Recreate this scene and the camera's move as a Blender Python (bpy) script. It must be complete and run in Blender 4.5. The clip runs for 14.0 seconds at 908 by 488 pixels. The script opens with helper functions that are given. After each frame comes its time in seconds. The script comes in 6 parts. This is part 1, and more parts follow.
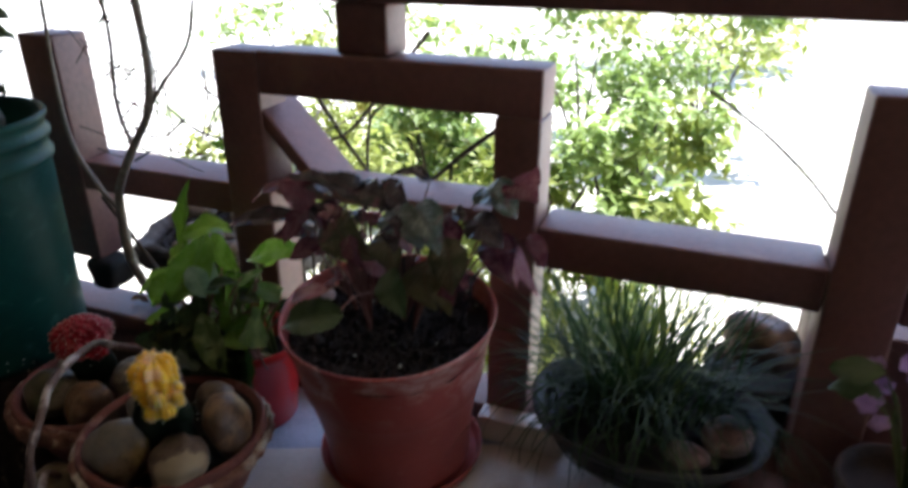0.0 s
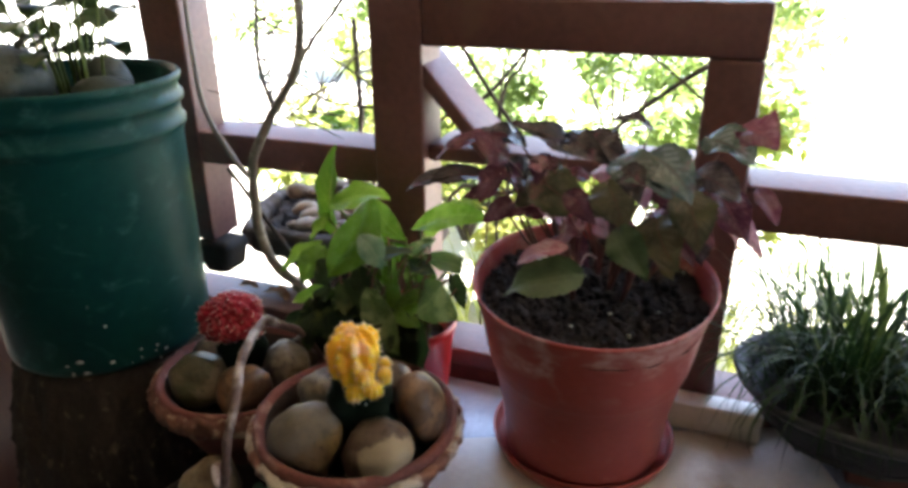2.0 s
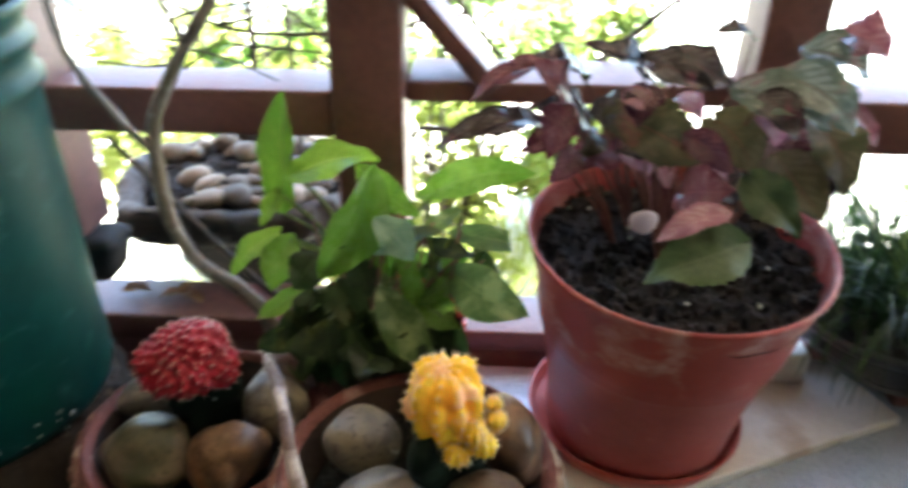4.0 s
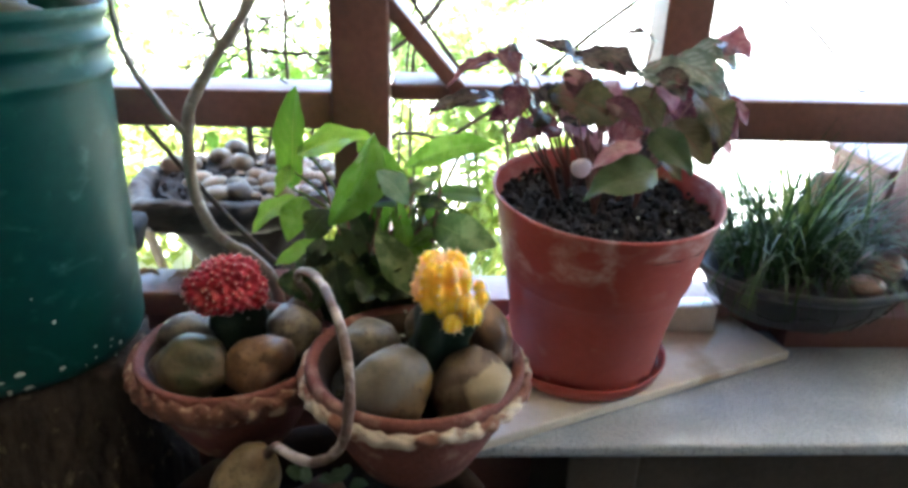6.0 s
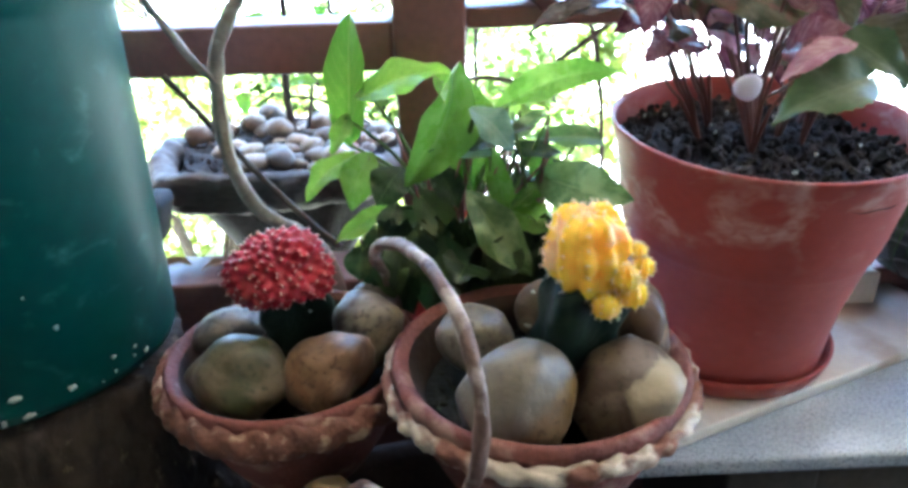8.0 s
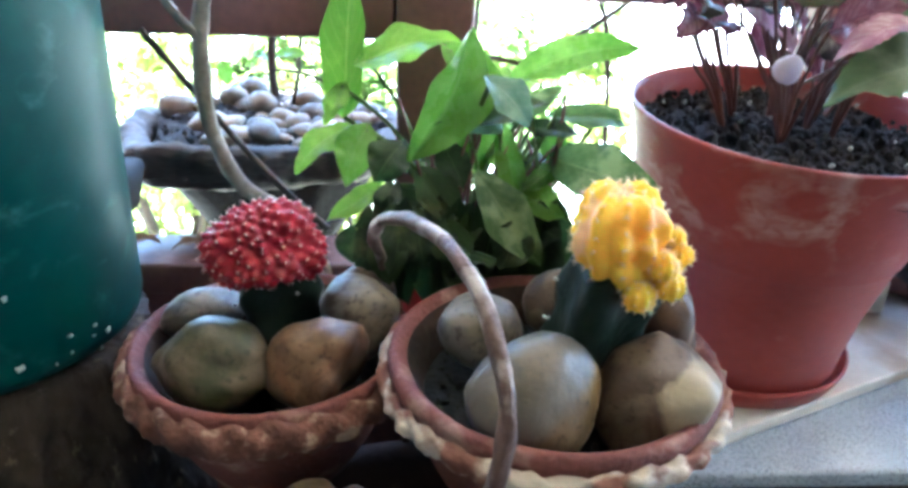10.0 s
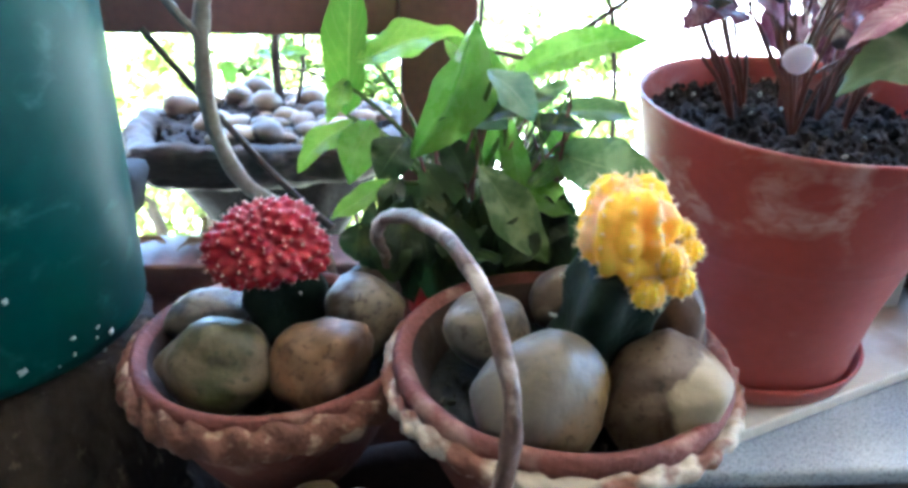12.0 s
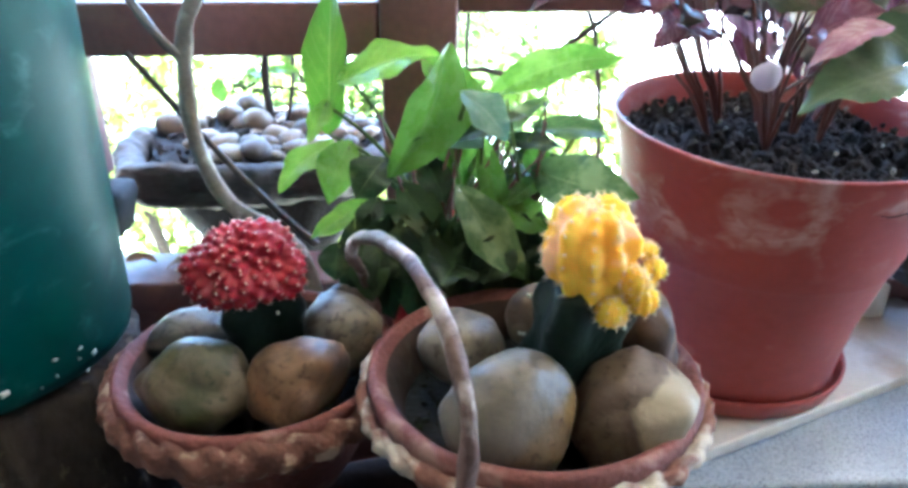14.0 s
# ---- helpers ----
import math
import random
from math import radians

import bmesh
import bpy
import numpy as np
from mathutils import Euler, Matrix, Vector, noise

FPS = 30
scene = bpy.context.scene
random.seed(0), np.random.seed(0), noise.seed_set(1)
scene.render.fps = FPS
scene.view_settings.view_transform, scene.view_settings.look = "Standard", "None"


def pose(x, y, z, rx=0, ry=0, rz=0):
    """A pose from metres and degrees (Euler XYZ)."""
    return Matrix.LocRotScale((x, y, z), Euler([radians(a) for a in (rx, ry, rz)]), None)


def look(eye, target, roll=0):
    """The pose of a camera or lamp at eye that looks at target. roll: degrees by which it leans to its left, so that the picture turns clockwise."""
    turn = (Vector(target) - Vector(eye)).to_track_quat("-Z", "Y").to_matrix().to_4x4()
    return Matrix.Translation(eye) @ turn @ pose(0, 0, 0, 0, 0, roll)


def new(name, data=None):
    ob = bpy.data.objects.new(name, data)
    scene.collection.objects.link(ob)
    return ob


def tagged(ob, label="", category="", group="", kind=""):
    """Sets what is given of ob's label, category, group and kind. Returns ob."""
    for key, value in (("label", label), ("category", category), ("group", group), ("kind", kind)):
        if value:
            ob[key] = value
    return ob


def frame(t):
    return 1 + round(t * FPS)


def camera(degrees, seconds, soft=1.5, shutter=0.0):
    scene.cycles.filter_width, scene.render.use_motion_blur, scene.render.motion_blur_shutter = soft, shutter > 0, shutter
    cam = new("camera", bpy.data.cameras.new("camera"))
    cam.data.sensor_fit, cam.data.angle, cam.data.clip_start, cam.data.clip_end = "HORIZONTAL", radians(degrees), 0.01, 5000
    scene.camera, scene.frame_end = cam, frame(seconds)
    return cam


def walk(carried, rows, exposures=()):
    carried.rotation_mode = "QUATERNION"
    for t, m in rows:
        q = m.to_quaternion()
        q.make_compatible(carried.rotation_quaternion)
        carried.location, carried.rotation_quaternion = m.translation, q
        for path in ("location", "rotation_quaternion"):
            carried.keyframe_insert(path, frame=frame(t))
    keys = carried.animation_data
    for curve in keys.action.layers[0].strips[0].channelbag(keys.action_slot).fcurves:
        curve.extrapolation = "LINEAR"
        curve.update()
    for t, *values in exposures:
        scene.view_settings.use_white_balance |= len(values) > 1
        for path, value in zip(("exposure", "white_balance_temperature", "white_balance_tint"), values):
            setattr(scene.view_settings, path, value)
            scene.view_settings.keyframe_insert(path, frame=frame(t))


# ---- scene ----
cam = camera(66.4, 14.0, soft=3.4, shutter=0.5)
PATH = [
    (0, (0.238, -0.059, 0.788), (-0.418, 1.646, -0.027), 0.2),
    (0.5, (0.178, -0.074, 0.693), (-0.468, 1.654, -0.079), -0.5),
    (1, (0.139, -0.071, 0.686), (-0.537, 1.631, -0.117), 0.3),
    (1.5, (0.08, -0.072, 0.696), (-0.561, 1.636, -0.124), 1.3),
    (2, (0.011, -0.083, 0.708), (-0.641, 1.633, -0.085), -0.5),
    (2.5, (-0.038, -0.057, 0.683), (-0.661, 1.625, -0.203), -0.6),
    (3, (-0.083, -0.033, 0.666), (-0.652, 1.648, -0.258), 1.3),
    (3.5, (-0.161, 0.021, 0.668), (-0.632, 1.74, -0.24), 1.6),
    (4, (-0.248, 0.058, 0.669), (-0.317, 1.793, -0.325), 0.5),
    (4.2, (-0.254, 0.062, 0.652), (-0.169, 1.814, -0.309), 1.3),
    (6.3, (-0.292, -0.149, 0.618), (-0.176, 1.687, -0.168), 2.2),
    (6.5, (-0.295, -0.108, 0.595), (-0.185, 1.715, -0.221), 2.9),
    (7, (-0.323, -0.038, 0.567), (-0.263, 1.778, -0.268), 0.2),
    (7.5, (-0.351, -0.006, 0.561), (-0.292, 1.833, -0.222), -0.2),
    (8, (-0.352, 0.015, 0.543), (-0.319, 1.837, -0.282), -1.8),
    (8.5, (-0.355, 0.031, 0.518), (-0.28, 1.853, -0.305), 0.5),
    (9, (-0.363, 0.035, 0.514), (-0.293, 1.863, -0.293), 1.2),
    (9.2, (-0.366, 0.039, 0.515), (-0.274, 1.866, -0.293), 1.8),
    (11.3, (-0.385, 0.069, 0.501), (-0.239, 1.88, -0.336), 1.5),
    (11.5, (-0.384, 0.065, 0.503), (-0.269, 1.882, -0.326), 1.0),
    (12, (-0.373, 0.062, 0.507), (-0.278, 1.881, -0.319), 0.9),
    (12.5, (-0.362, 0.061, 0.513), (-0.275, 1.887, -0.3), 0.2),
    (13, (-0.36, 0.057, 0.515), (-0.291, 1.888, -0.287), 0.1),
    (13.5, (-0.36, 0.056, 0.514), (-0.294, 1.889, -0.284), 0.3),
    (14, (-0.352, 0.058, 0.516), (-0.276, 1.888, -0.288), 0.0),
]
walk(cam, [(t, look(eye, target, roll)) for t, eye, target, roll in PATH],
     exposures=[(0.0, 2.05, 5900, 14), (0.5, 2.3, 5950, 13), (1.5, 3.1, 6350, 13), (2.5, 3.5, 6450, 10), (3.5, 4.0, 6200, 7), (4.0, 3.95, 6100, 6), (6.5, 4.3, 5600, 4), (9.0, 4.84, 4940, 3), (14.0, 4.92, 4880, 4)])

# ---- world, sun ----
SUN_ELEVATION, SUN_TURN = 65.0, 15.0
world = bpy.data.worlds.new("sky")
scene.world = world
world.use_nodes = True
wn = world.node_tree.nodes
sky = wn.new("ShaderNodeTexSky")
sky.sky_type, sky.sun_disc = "NISHITA", False
sky.sun_elevation, sky.sun_rotation = radians(SUN_ELEVATION), radians(SUN_TURN)
wn["Background"].inputs["Strength"].default_value = 0.11
world.node_tree.links.new(sky.outputs[0], wn["Background"].inputs["Color"])
sun = new("sun", bpy.data.lights.new("sun", "SUN"))
sun.data.energy, sun.data.angle, sun.data.color = 5.0, radians(0.5), (1.0, 0.96, 0.90)
ce = math.cos(radians(SUN_ELEVATION))
SUN_WAY = Vector((ce * math.sin(radians(SUN_TURN)), ce * math.cos(radians(SUN_TURN)), math.sin(radians(SUN_ELEVATION))))
sun.matrix_world = look(SUN_WAY * 20, (0, 0, 0))


# ---- materials ----
def material(name, low, high, rough=0.6, scale=20.0, bump=0.2, spot=None, spot_scale=6.0, spot_from=0.6, fine=150.0,
             metal=0.0, stretch=(1, 1, 1), own=0.0, translucent=0.0, rough_var=0.15):
    """A surface with a broad and a fine variation between two colours, stains of a third, and relief."""
    m = bpy.data.materials.new(name)
    m.use_nodes = True
    n, l = m.node_tree.nodes, m.node_tree.links
    b = n["Principled BSDF"]
    b.inputs["Metallic"].default_value = metal
    co = n.new("ShaderNodeTexCoord")
    mp = n.new("ShaderNodeMapping")
    mp.inputs["Scale"].default_value = stretch
    l.new(co.outputs["Object"], mp.inputs["Vector"])

    def noise_at(s, detail, off=0.0):
        t = n.new("ShaderNodeTexNoise")
        t.inputs["Scale"].default_value, t.inputs["Detail"].default_value = s, detail
        if off:
            add = n.new("ShaderNodeVectorMath")
            add.inputs[1].default_value = (off, off * 0.7, -off)
            l.new(mp.outputs[0], add.inputs[0])
            l.new(add.outputs[0], t.inputs["Vector"])
        else:
            l.new(mp.outputs[0], t.inputs["Vector"])
        return t.outputs["Fac"]

    broad, small = noise_at(scale, 5), noise_at(fine, 4, 3.0)
    mix = n.new("ShaderNodeMath")
    mix.operation, mix.inputs[1].default_value = "MULTIPLY_ADD", 0.6
    half = n.new("ShaderNodeMath")
    half.operation, half.inputs[1].default_value = "MULTIPLY", 0.4
    l.new(small, half.inputs[0])
    l.new(broad, mix.inputs[0])
    l.new(half.outputs[0], mix.inputs[2])
    level = mix.outputs[0]
    if own:
        oi = n.new("ShaderNodeObjectInfo")
        o2 = n.new("ShaderNodeMath")
        o2.operation, o2.inputs[1].default_value = "MULTIPLY_ADD", own
        o3 = n.new("ShaderNodeMath")
        o3.operation, o3.inputs[1].default_value = "SUBTRACT", own / 2
        l.new(oi.outputs["Random"], o2.inputs[0])
        l.new(level, o2.inputs[2])
        l.new(o2.outputs[0], o3.inputs[0])
        level = o3.outputs[0]
    ramp = n.new("ShaderNodeValToRGB")
    ramp.color_ramp.elements[0].position, ramp.color_ramp.elements[1].position = 0.3, 0.7
    ramp.color_ramp.elements[0].color, ramp.color_ramp.elements[1].color = (*low, 1), (*high, 1)
    l.new(level, ramp.inputs[0])
    colour = ramp.outputs[0]
    if spot:
        sr = n.new("ShaderNodeValToRGB")
        sr.color_ramp.elements[0].position, sr.color_ramp.elements[1].position = spot_from, spot_from + 0.1
        l.new(noise_at(spot_scale, 8, 11.0), sr.inputs[0])
        mc = n.new("ShaderNodeMix")
        mc.data_type = "RGBA"
        mc.inputs["B"].default_value = (*spot, 1)
        l.new(sr.outputs[0], mc.inputs["Factor"])
        l.new(colour, mc.inputs["A"])
        colour = mc.outputs["Result"]
    l.new(colour, b.inputs["Base Color"])
    rr = n.new("ShaderNodeMapRange")
    rr.inputs["To Min"].default_value, rr.inputs["To Max"].default_value = rough - rough_var, min(1.0, rough + rough_var)
    l.new(broad, rr.inputs["Value"])
    l.new(rr.outputs[0], b.inputs["Roughness"])
    if bump:
        bp = n.new("ShaderNodeBump")
        bp.inputs["Strength"].default_value, bp.inputs["Distance"].default_value = bump, 0.004
        l.new(level, bp.inputs["Height"])
        l.new(bp.outputs[0], b.inputs["Normal"])
    if translucent:
        tr = n.new("ShaderNodeBsdfTranslucent")
        ms = n.new("ShaderNodeMixShader")
        ms.inputs[0].default_value = translucent
        l.new(colour, tr.inputs["Color"])
        l.new(b.outputs[0], ms.inputs[1])
        l.new(tr.outputs[0], ms.inputs[2])
        l.new(ms.outputs[0], n["Material Output"].inputs["Surface"])
    return m


def leaf_material(name, low, high, vein, rough=0.4, translucent=0.4, patch=None, patch_from=0.58, own=0.25, bands=None):
    """A leaf: a mid vein and side veins along its own length, mottling, and light that comes through."""
    m = material(name, low, high, rough, 45.0, 0.25, patch, 38.0, patch_from, 220.0, own=own, translucent=translucent)
    n, l = m.node_tree.nodes, m.node_tree.links
    b = n["Principled BSDF"]
    uv = n.new("ShaderNodeUVMap")
    uv.uv_map = "along"
    sep = n.new("ShaderNodeSeparateXYZ")
    l.new(uv.outputs[0], sep.inputs[0])

    def math_node(op, a, bb=None, c=None):
        k = n.new("ShaderNodeMath")
        k.operation = op
        for i, v in enumerate((a, bb, c)):
            if v is None:
                continue
            if isinstance(v, (int, float)):
                k.inputs[i].default_value = v
            else:
                l.new(v, k.inputs[i])
        return k.outputs[0]

    side = math_node("ABSOLUTE", math_node("SUBTRACT", sep.outputs[1], 0.5))
    mid = math_node("LESS_THAN", side, 0.022)
    wave = math_node("FRACT", math_node("MULTIPLY", math_node("SUBTRACT", sep.outputs[0], math_node("MULTIPLY", side, 0.7)), 7.0))
    ribs = math_node("MULTIPLY", math_node("LESS_THAN", wave, 0.09), 0.55)
    fac = math_node("MULTIPLY", math_node("MAXIMUM", mid, ribs), 0.42)
    mc = n.new("ShaderNodeMix")
    mc.data_type = "RGBA"
    mc.inputs["B"].default_value = (*vein, 1)
    l.new(fac, mc.inputs["Factor"])
    src = b.inputs["Base Color"].links[0].from_socket
    if bands:
        # pale panes between the side veins, broken up by the mottling
        pane = math_node("MULTIPLY", math_node("SMOOTH_MIN", math_node("MULTIPLY", wave, 2.2), math_node("MULTIPLY", math_node("SUBTRACT", 1.0, wave), 3.0), 0.3), 0.9)
        inner = math_node("MULTIPLY", math_node("GREATER_THAN", side, 0.05), math_node("LESS_THAN", side, 0.38))
        blot = n.new("ShaderNodeTexNoise")
        blot.inputs["Scale"].default_value, blot.inputs["Detail"].default_value = 75.0, 3
        l.new(n["Mapping"].outputs[0], blot.inputs["Vector"])
        clear = math_node("MINIMUM", math_node("MAXIMUM", math_node("MULTIPLY", math_node("SUBTRACT", blot.outputs["Fac"], 0.42), 6.0), 0.0), 1.0)
        share = math_node("MINIMUM", math_node("MULTIPLY", math_node("MULTIPLY", pane, inner), clear), 0.6)
        pale = n.new("ShaderNodeMix")
        pale.data_type = "RGBA"
        pale.inputs["B"].default_value = (*bands, 1)
        l.new(share, pale.inputs["Factor"])
        l.new(src, pale.inputs["A"])
        src = pale.outputs["Result"]
    l.new(src, mc.inputs["A"])
    l.new(mc.outputs["Result"], b.inputs["Base Color"])
    for k in n:
        if k.bl_idname == "ShaderNodeBsdfTranslucent":
            l.new(mc.outputs["Result"], k.inputs["Color"])
    return m


def stone_material(name, first, second, patch, vein, rough=0.3, seed=0.0, edge=0.04, half=None, half_colour=None):
    """A polished river stone: two broad tones with a soft border, paler patches, dark hair veins, speckle and pits."""
    m = bpy.data.materials.new(name)
    m.use_nodes = True
    n, l = m.node_tree.nodes, m.node_tree.links
    b = n["Principled BSDF"]
    co = n.new("ShaderNodeTexCoord")
    each = n.new("ShaderNodeObjectInfo")
    shifted = n.new("ShaderNodeVectorMath")
    shifted.operation = "MULTIPLY_ADD"
    l.new(each.outputs["Random"], shifted.inputs[0])
    shifted.inputs[1].default_value = (3.1, 1.7, 2.3)
    l.new(co.outputs["Object"], shifted.inputs[2])

    def noise_at(s, detail, off, bent=0.0):
        add = n.new("ShaderNodeVectorMath")
        add.inputs[1].default_value = (off + seed, off * 0.7 - seed, seed * 0.5 - off)
        l.new(shifted.outputs[0], add.inputs[0])
        t = n.new("ShaderNodeTexNoise")
        t.inputs["Scale"].default_value, t.inputs["Detail"].default_value, t.inputs["Distortion"].default_value = s, detail, bent
        l.new(add.outputs[0], t.inputs["Vector"])
        return t.outputs["Fac"]

    def over(under, colour, fac):
        mc = n.new("ShaderNodeMix")
        mc.data_type = "RGBA"
        l.new(under, mc.inputs["A"])
        mc.inputs["B"].default_value = (*colour, 1)
        l.new(fac, mc.inputs["Factor"])
        return mc.outputs["Result"]

    def ramp(src, stops):
        r = n.new("ShaderNodeValToRGB")
        while len(r.color_ramp.elements) < len(stops):
            r.color_ramp.elements.new(0.5)
        for el, (at, c) in zip(r.color_ramp.elements, stops):
            el.position, el.color = at, (*c, 1) if len(c) == 3 else c
        l.new(src, r.inputs[0])
        return r.outputs[0]

    k0 = (0, 0, 0)
    colour = ramp(noise_at(18.0, 4, 1.0, 0.4), [(0.47 - edge, first), (0.47 + edge, second)])
    colour = over(colour, patch, ramp(noise_at(24.0, 6, 5.0, 0.5), [(0.48, k0), (0.56, (0.9, 0.9, 0.9))]))
    colour = over(colour, vein, ramp(noise_at(22.0, 3, 9.0, 1.2), [(0.46, k0), (0.495, (0.30, 0.30, 0.30)), (0.505, (0.30, 0.30, 0.30)), (0.54, k0)]))
    colour = over(colour, tuple(0.45 * c for c in first), ramp(noise_at(190.0, 4, 2.0), [(0.55, k0), (0.68, (0.75, 0.75, 0.75))]))
    if half:
        # one side of the stone is of another layer, with a ragged border
        where = n.new("ShaderNodeVectorMath")
        where.operation = "DOT_PRODUCT"
        where.inputs[1].default_value = half[:3]
        l.new(co.outputs["Object"], where.inputs[0])
        add = n.new("ShaderNodeMath")
        add.operation, add.inputs[1].default_value = "MULTIPLY_ADD", 0.034
        l.new(noise_at(42.0, 6, 6.0, 0.6), add.inputs[0])
        l.new(where.outputs["Value"], add.inputs[2])
        band = n.new("ShaderNodeMapRange")
        band.inputs["From Min"].default_value, band.inputs["From Max"].default_value = half[3] + 0.017 - half[4], half[3] + 0.017 + half[4]
        l.new(add.outputs[0], band.inputs["Value"])
        grain = n.new("ShaderNodeMix")
        grain.data_type = "RGBA"
        l.new(colour, grain.inputs["A"])
        grain.inputs["B"].default_value = (*half_colour, 1)
        grain.inputs["Factor"].default_value = 0.78
        mh = n.new("ShaderNodeMix")
        mh.data_type = "RGBA"
        l.new(band.outputs[0], mh.inputs["Factor"])
        l.new(colour, mh.inputs["A"])
        l.new(grain.outputs["Result"], mh.inputs["B"])
        colour = mh.outputs["Result"]
    l.new(colour, b.inputs["Base Color"])
    rr = n.new("ShaderNodeMapRange")
    rr.inputs["To Min"].default_value, rr.inputs["To Max"].default_value = rough - 0.12, rough + 0.18
    l.new(noise_at(40.0, 4, 7.0), rr.inputs["Value"])
    l.new(rr.outputs[0], b.inputs["Roughness"])
    bp = n.new("ShaderNodeBump")
    bp.inputs["Strength"].default_value, bp.inputs["Distance"].default_value = 0.55, 0.003
    l.new(noise_at(70.0, 8, 4.0), bp.inputs["Height"])
    l.new(bp.outputs[0], b.inputs["Normal"])
    return m


def scuffed(m, colour, scale, start, low, high):
    """Rubbed pale scuffs over a finished material, in the belt between two heights where pots knock together."""
    n, l = m.node_tree.nodes, m.node_tree.links
    b = n["Principled BSDF"]
    co = n.new("ShaderNodeTexCoord")
    masks = []
    for s, bent, off, lo, hi in ((scale, 0.7, 2.3, start, start + 0.16), (scale * 5, 0.9, 7.1, 0.25, 0.60)):
        mp = n.new("ShaderNodeMapping")
        mp.inputs["Location"].default_value = (off, off * 0.4, -off)
        mp.inputs["Scale"].default_value = (1, 1, 1.5)
        l.new(co.outputs["Object"], mp.inputs["Vector"])
        t = n.new("ShaderNodeTexNoise")
        t.inputs["Scale"].default_value, t.inputs["Detail"].default_value, t.inputs["Distortion"].default_value = s, 7, bent
        l.new(mp.outputs[0], t.inputs["Vector"])
        mr = n.new("ShaderNodeMapRange")
        mr.inputs["From Min"].default_value, mr.inputs["From Max"].default_value = lo, hi
        l.new(t.outputs["Fac"], mr.inputs["Value"])
        masks.append(mr.outputs[0])
    mul = n.new("ShaderNodeMath")
    mul.operation = "MULTIPLY"
    l.new(masks[0], mul.inputs[0])
    l.new(masks[1], mul.inputs[1])
    sep = n.new("ShaderNodeSeparateXYZ")
    l.new(co.outputs["Object"], sep.inputs[0])
    for lo, hi in ((low, low + 0.035), (high, high - 0.02)):
        mr = n.new("ShaderNodeMapRange")
        mr.inputs["From Min"].default_value, mr.inputs["From Max"].default_value = lo, hi
        l.new(sep.outputs[2], mr.inputs["Value"])
        m2 = n.new("ShaderNodeMath")
        m2.operation = "MULTIPLY"
        l.new(mul.outputs[0], m2.inputs[0])
        l.new(mr.outputs[0], m2.inputs[1])
        mul = m2
    mc = n.new("ShaderNodeMix")
    mc.data_type = "RGBA"
    l.new(b.inputs["Base Color"].links[0].from_socket, mc.inputs["A"])
    mc.inputs["B"].default_value = (*colour, 1)
    l.new(mul.outputs[0], mc.inputs["Factor"])
    l.new(mc.outputs["Result"], b.inputs["Base Color"])
    return m


WOOD = material("painted_wood", (0.105, 0.042, 0.037), (0.205, 0.085, 0.075), 0.5, 9.0, 0.35, (0.20, 0.10, 0.075), 14.0, 0.60, 120.0, stretch=(1, 1, 1), own=0.15)
POT = scuffed(material("red_brown_plastic", (0.31, 0.056, 0.047), (0.39, 0.084, 0.073), 0.42, 9.0, 0.06, (0.44, 0.15, 0.12), 26.0, 0.62, 90.0, stretch=(1, 1, 1.5)), (0.56, 0.34, 0.31), 18.0, 0.47, 0.300, 0.402)
SOIL = material("dark_soil", (0.004, 0.003, 0.003), (0.016, 0.012, 0.011), 0.95, 90.0, 1.0, (0.04, 0.032, 0.024), 60.0, 0.66, 300.0)
CRUMB = material("loose_soil_crumb", (0.009, 0.007, 0.006), (0.036, 0.028, 0.024), 0.95, 120.0, 0.6, (0.07, 0.055, 0.045), 90.0, 0.66, 300.0)
BOWL_SOIL = material("black_bowl_soil", (0.002, 0.0025, 0.0015), (0.009, 0.010, 0.006), 0.9, 90.0, 1.0, (0.02, 0.032, 0.010), 60.0, 0.66, 300.0)
BOWL_CRUMB = material("dark_mossy_crumb", (0.006, 0.007, 0.004), (0.030, 0.032, 0.016), 0.9, 120.0, 0.5, (0.045, 0.06, 0.02), 70.0, 0.6, 300.0)
CLAY = material("worn_terracotta", (0.090, 0.026, 0.021), (0.215, 0.074, 0.060), 0.75, 26.0, 1.0, (0.30, 0.175, 0.145), 34.0, 0.57, 240.0)
CLAY_RIM = material("terracotta_with_lime_crust", (0.14, 0.054, 0.037), (0.28, 0.14, 0.10), 0.85, 30.0, 0.8, (0.52, 0.46, 0.38), 30.0, 0.49, 220.0)
ROPE_CLAY = material("weathered_brown_terracotta", (0.075, 0.030, 0.020), (0.22, 0.098, 0.068), 0.8, 38.0, 1.0, (0.40, 0.29, 0.21), 60.0, 0.55, 240.0)
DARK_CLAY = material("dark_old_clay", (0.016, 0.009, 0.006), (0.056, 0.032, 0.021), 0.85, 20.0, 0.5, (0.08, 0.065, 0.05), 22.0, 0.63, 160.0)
STONE_GREY = stone_material("grey_river_stone", (0.066, 0.050, 0.036), (0.118, 0.106, 0.090), (0.19, 0.16, 0.11), (0.05, 0.036, 0.024), 0.40, 0.0, 0.035)
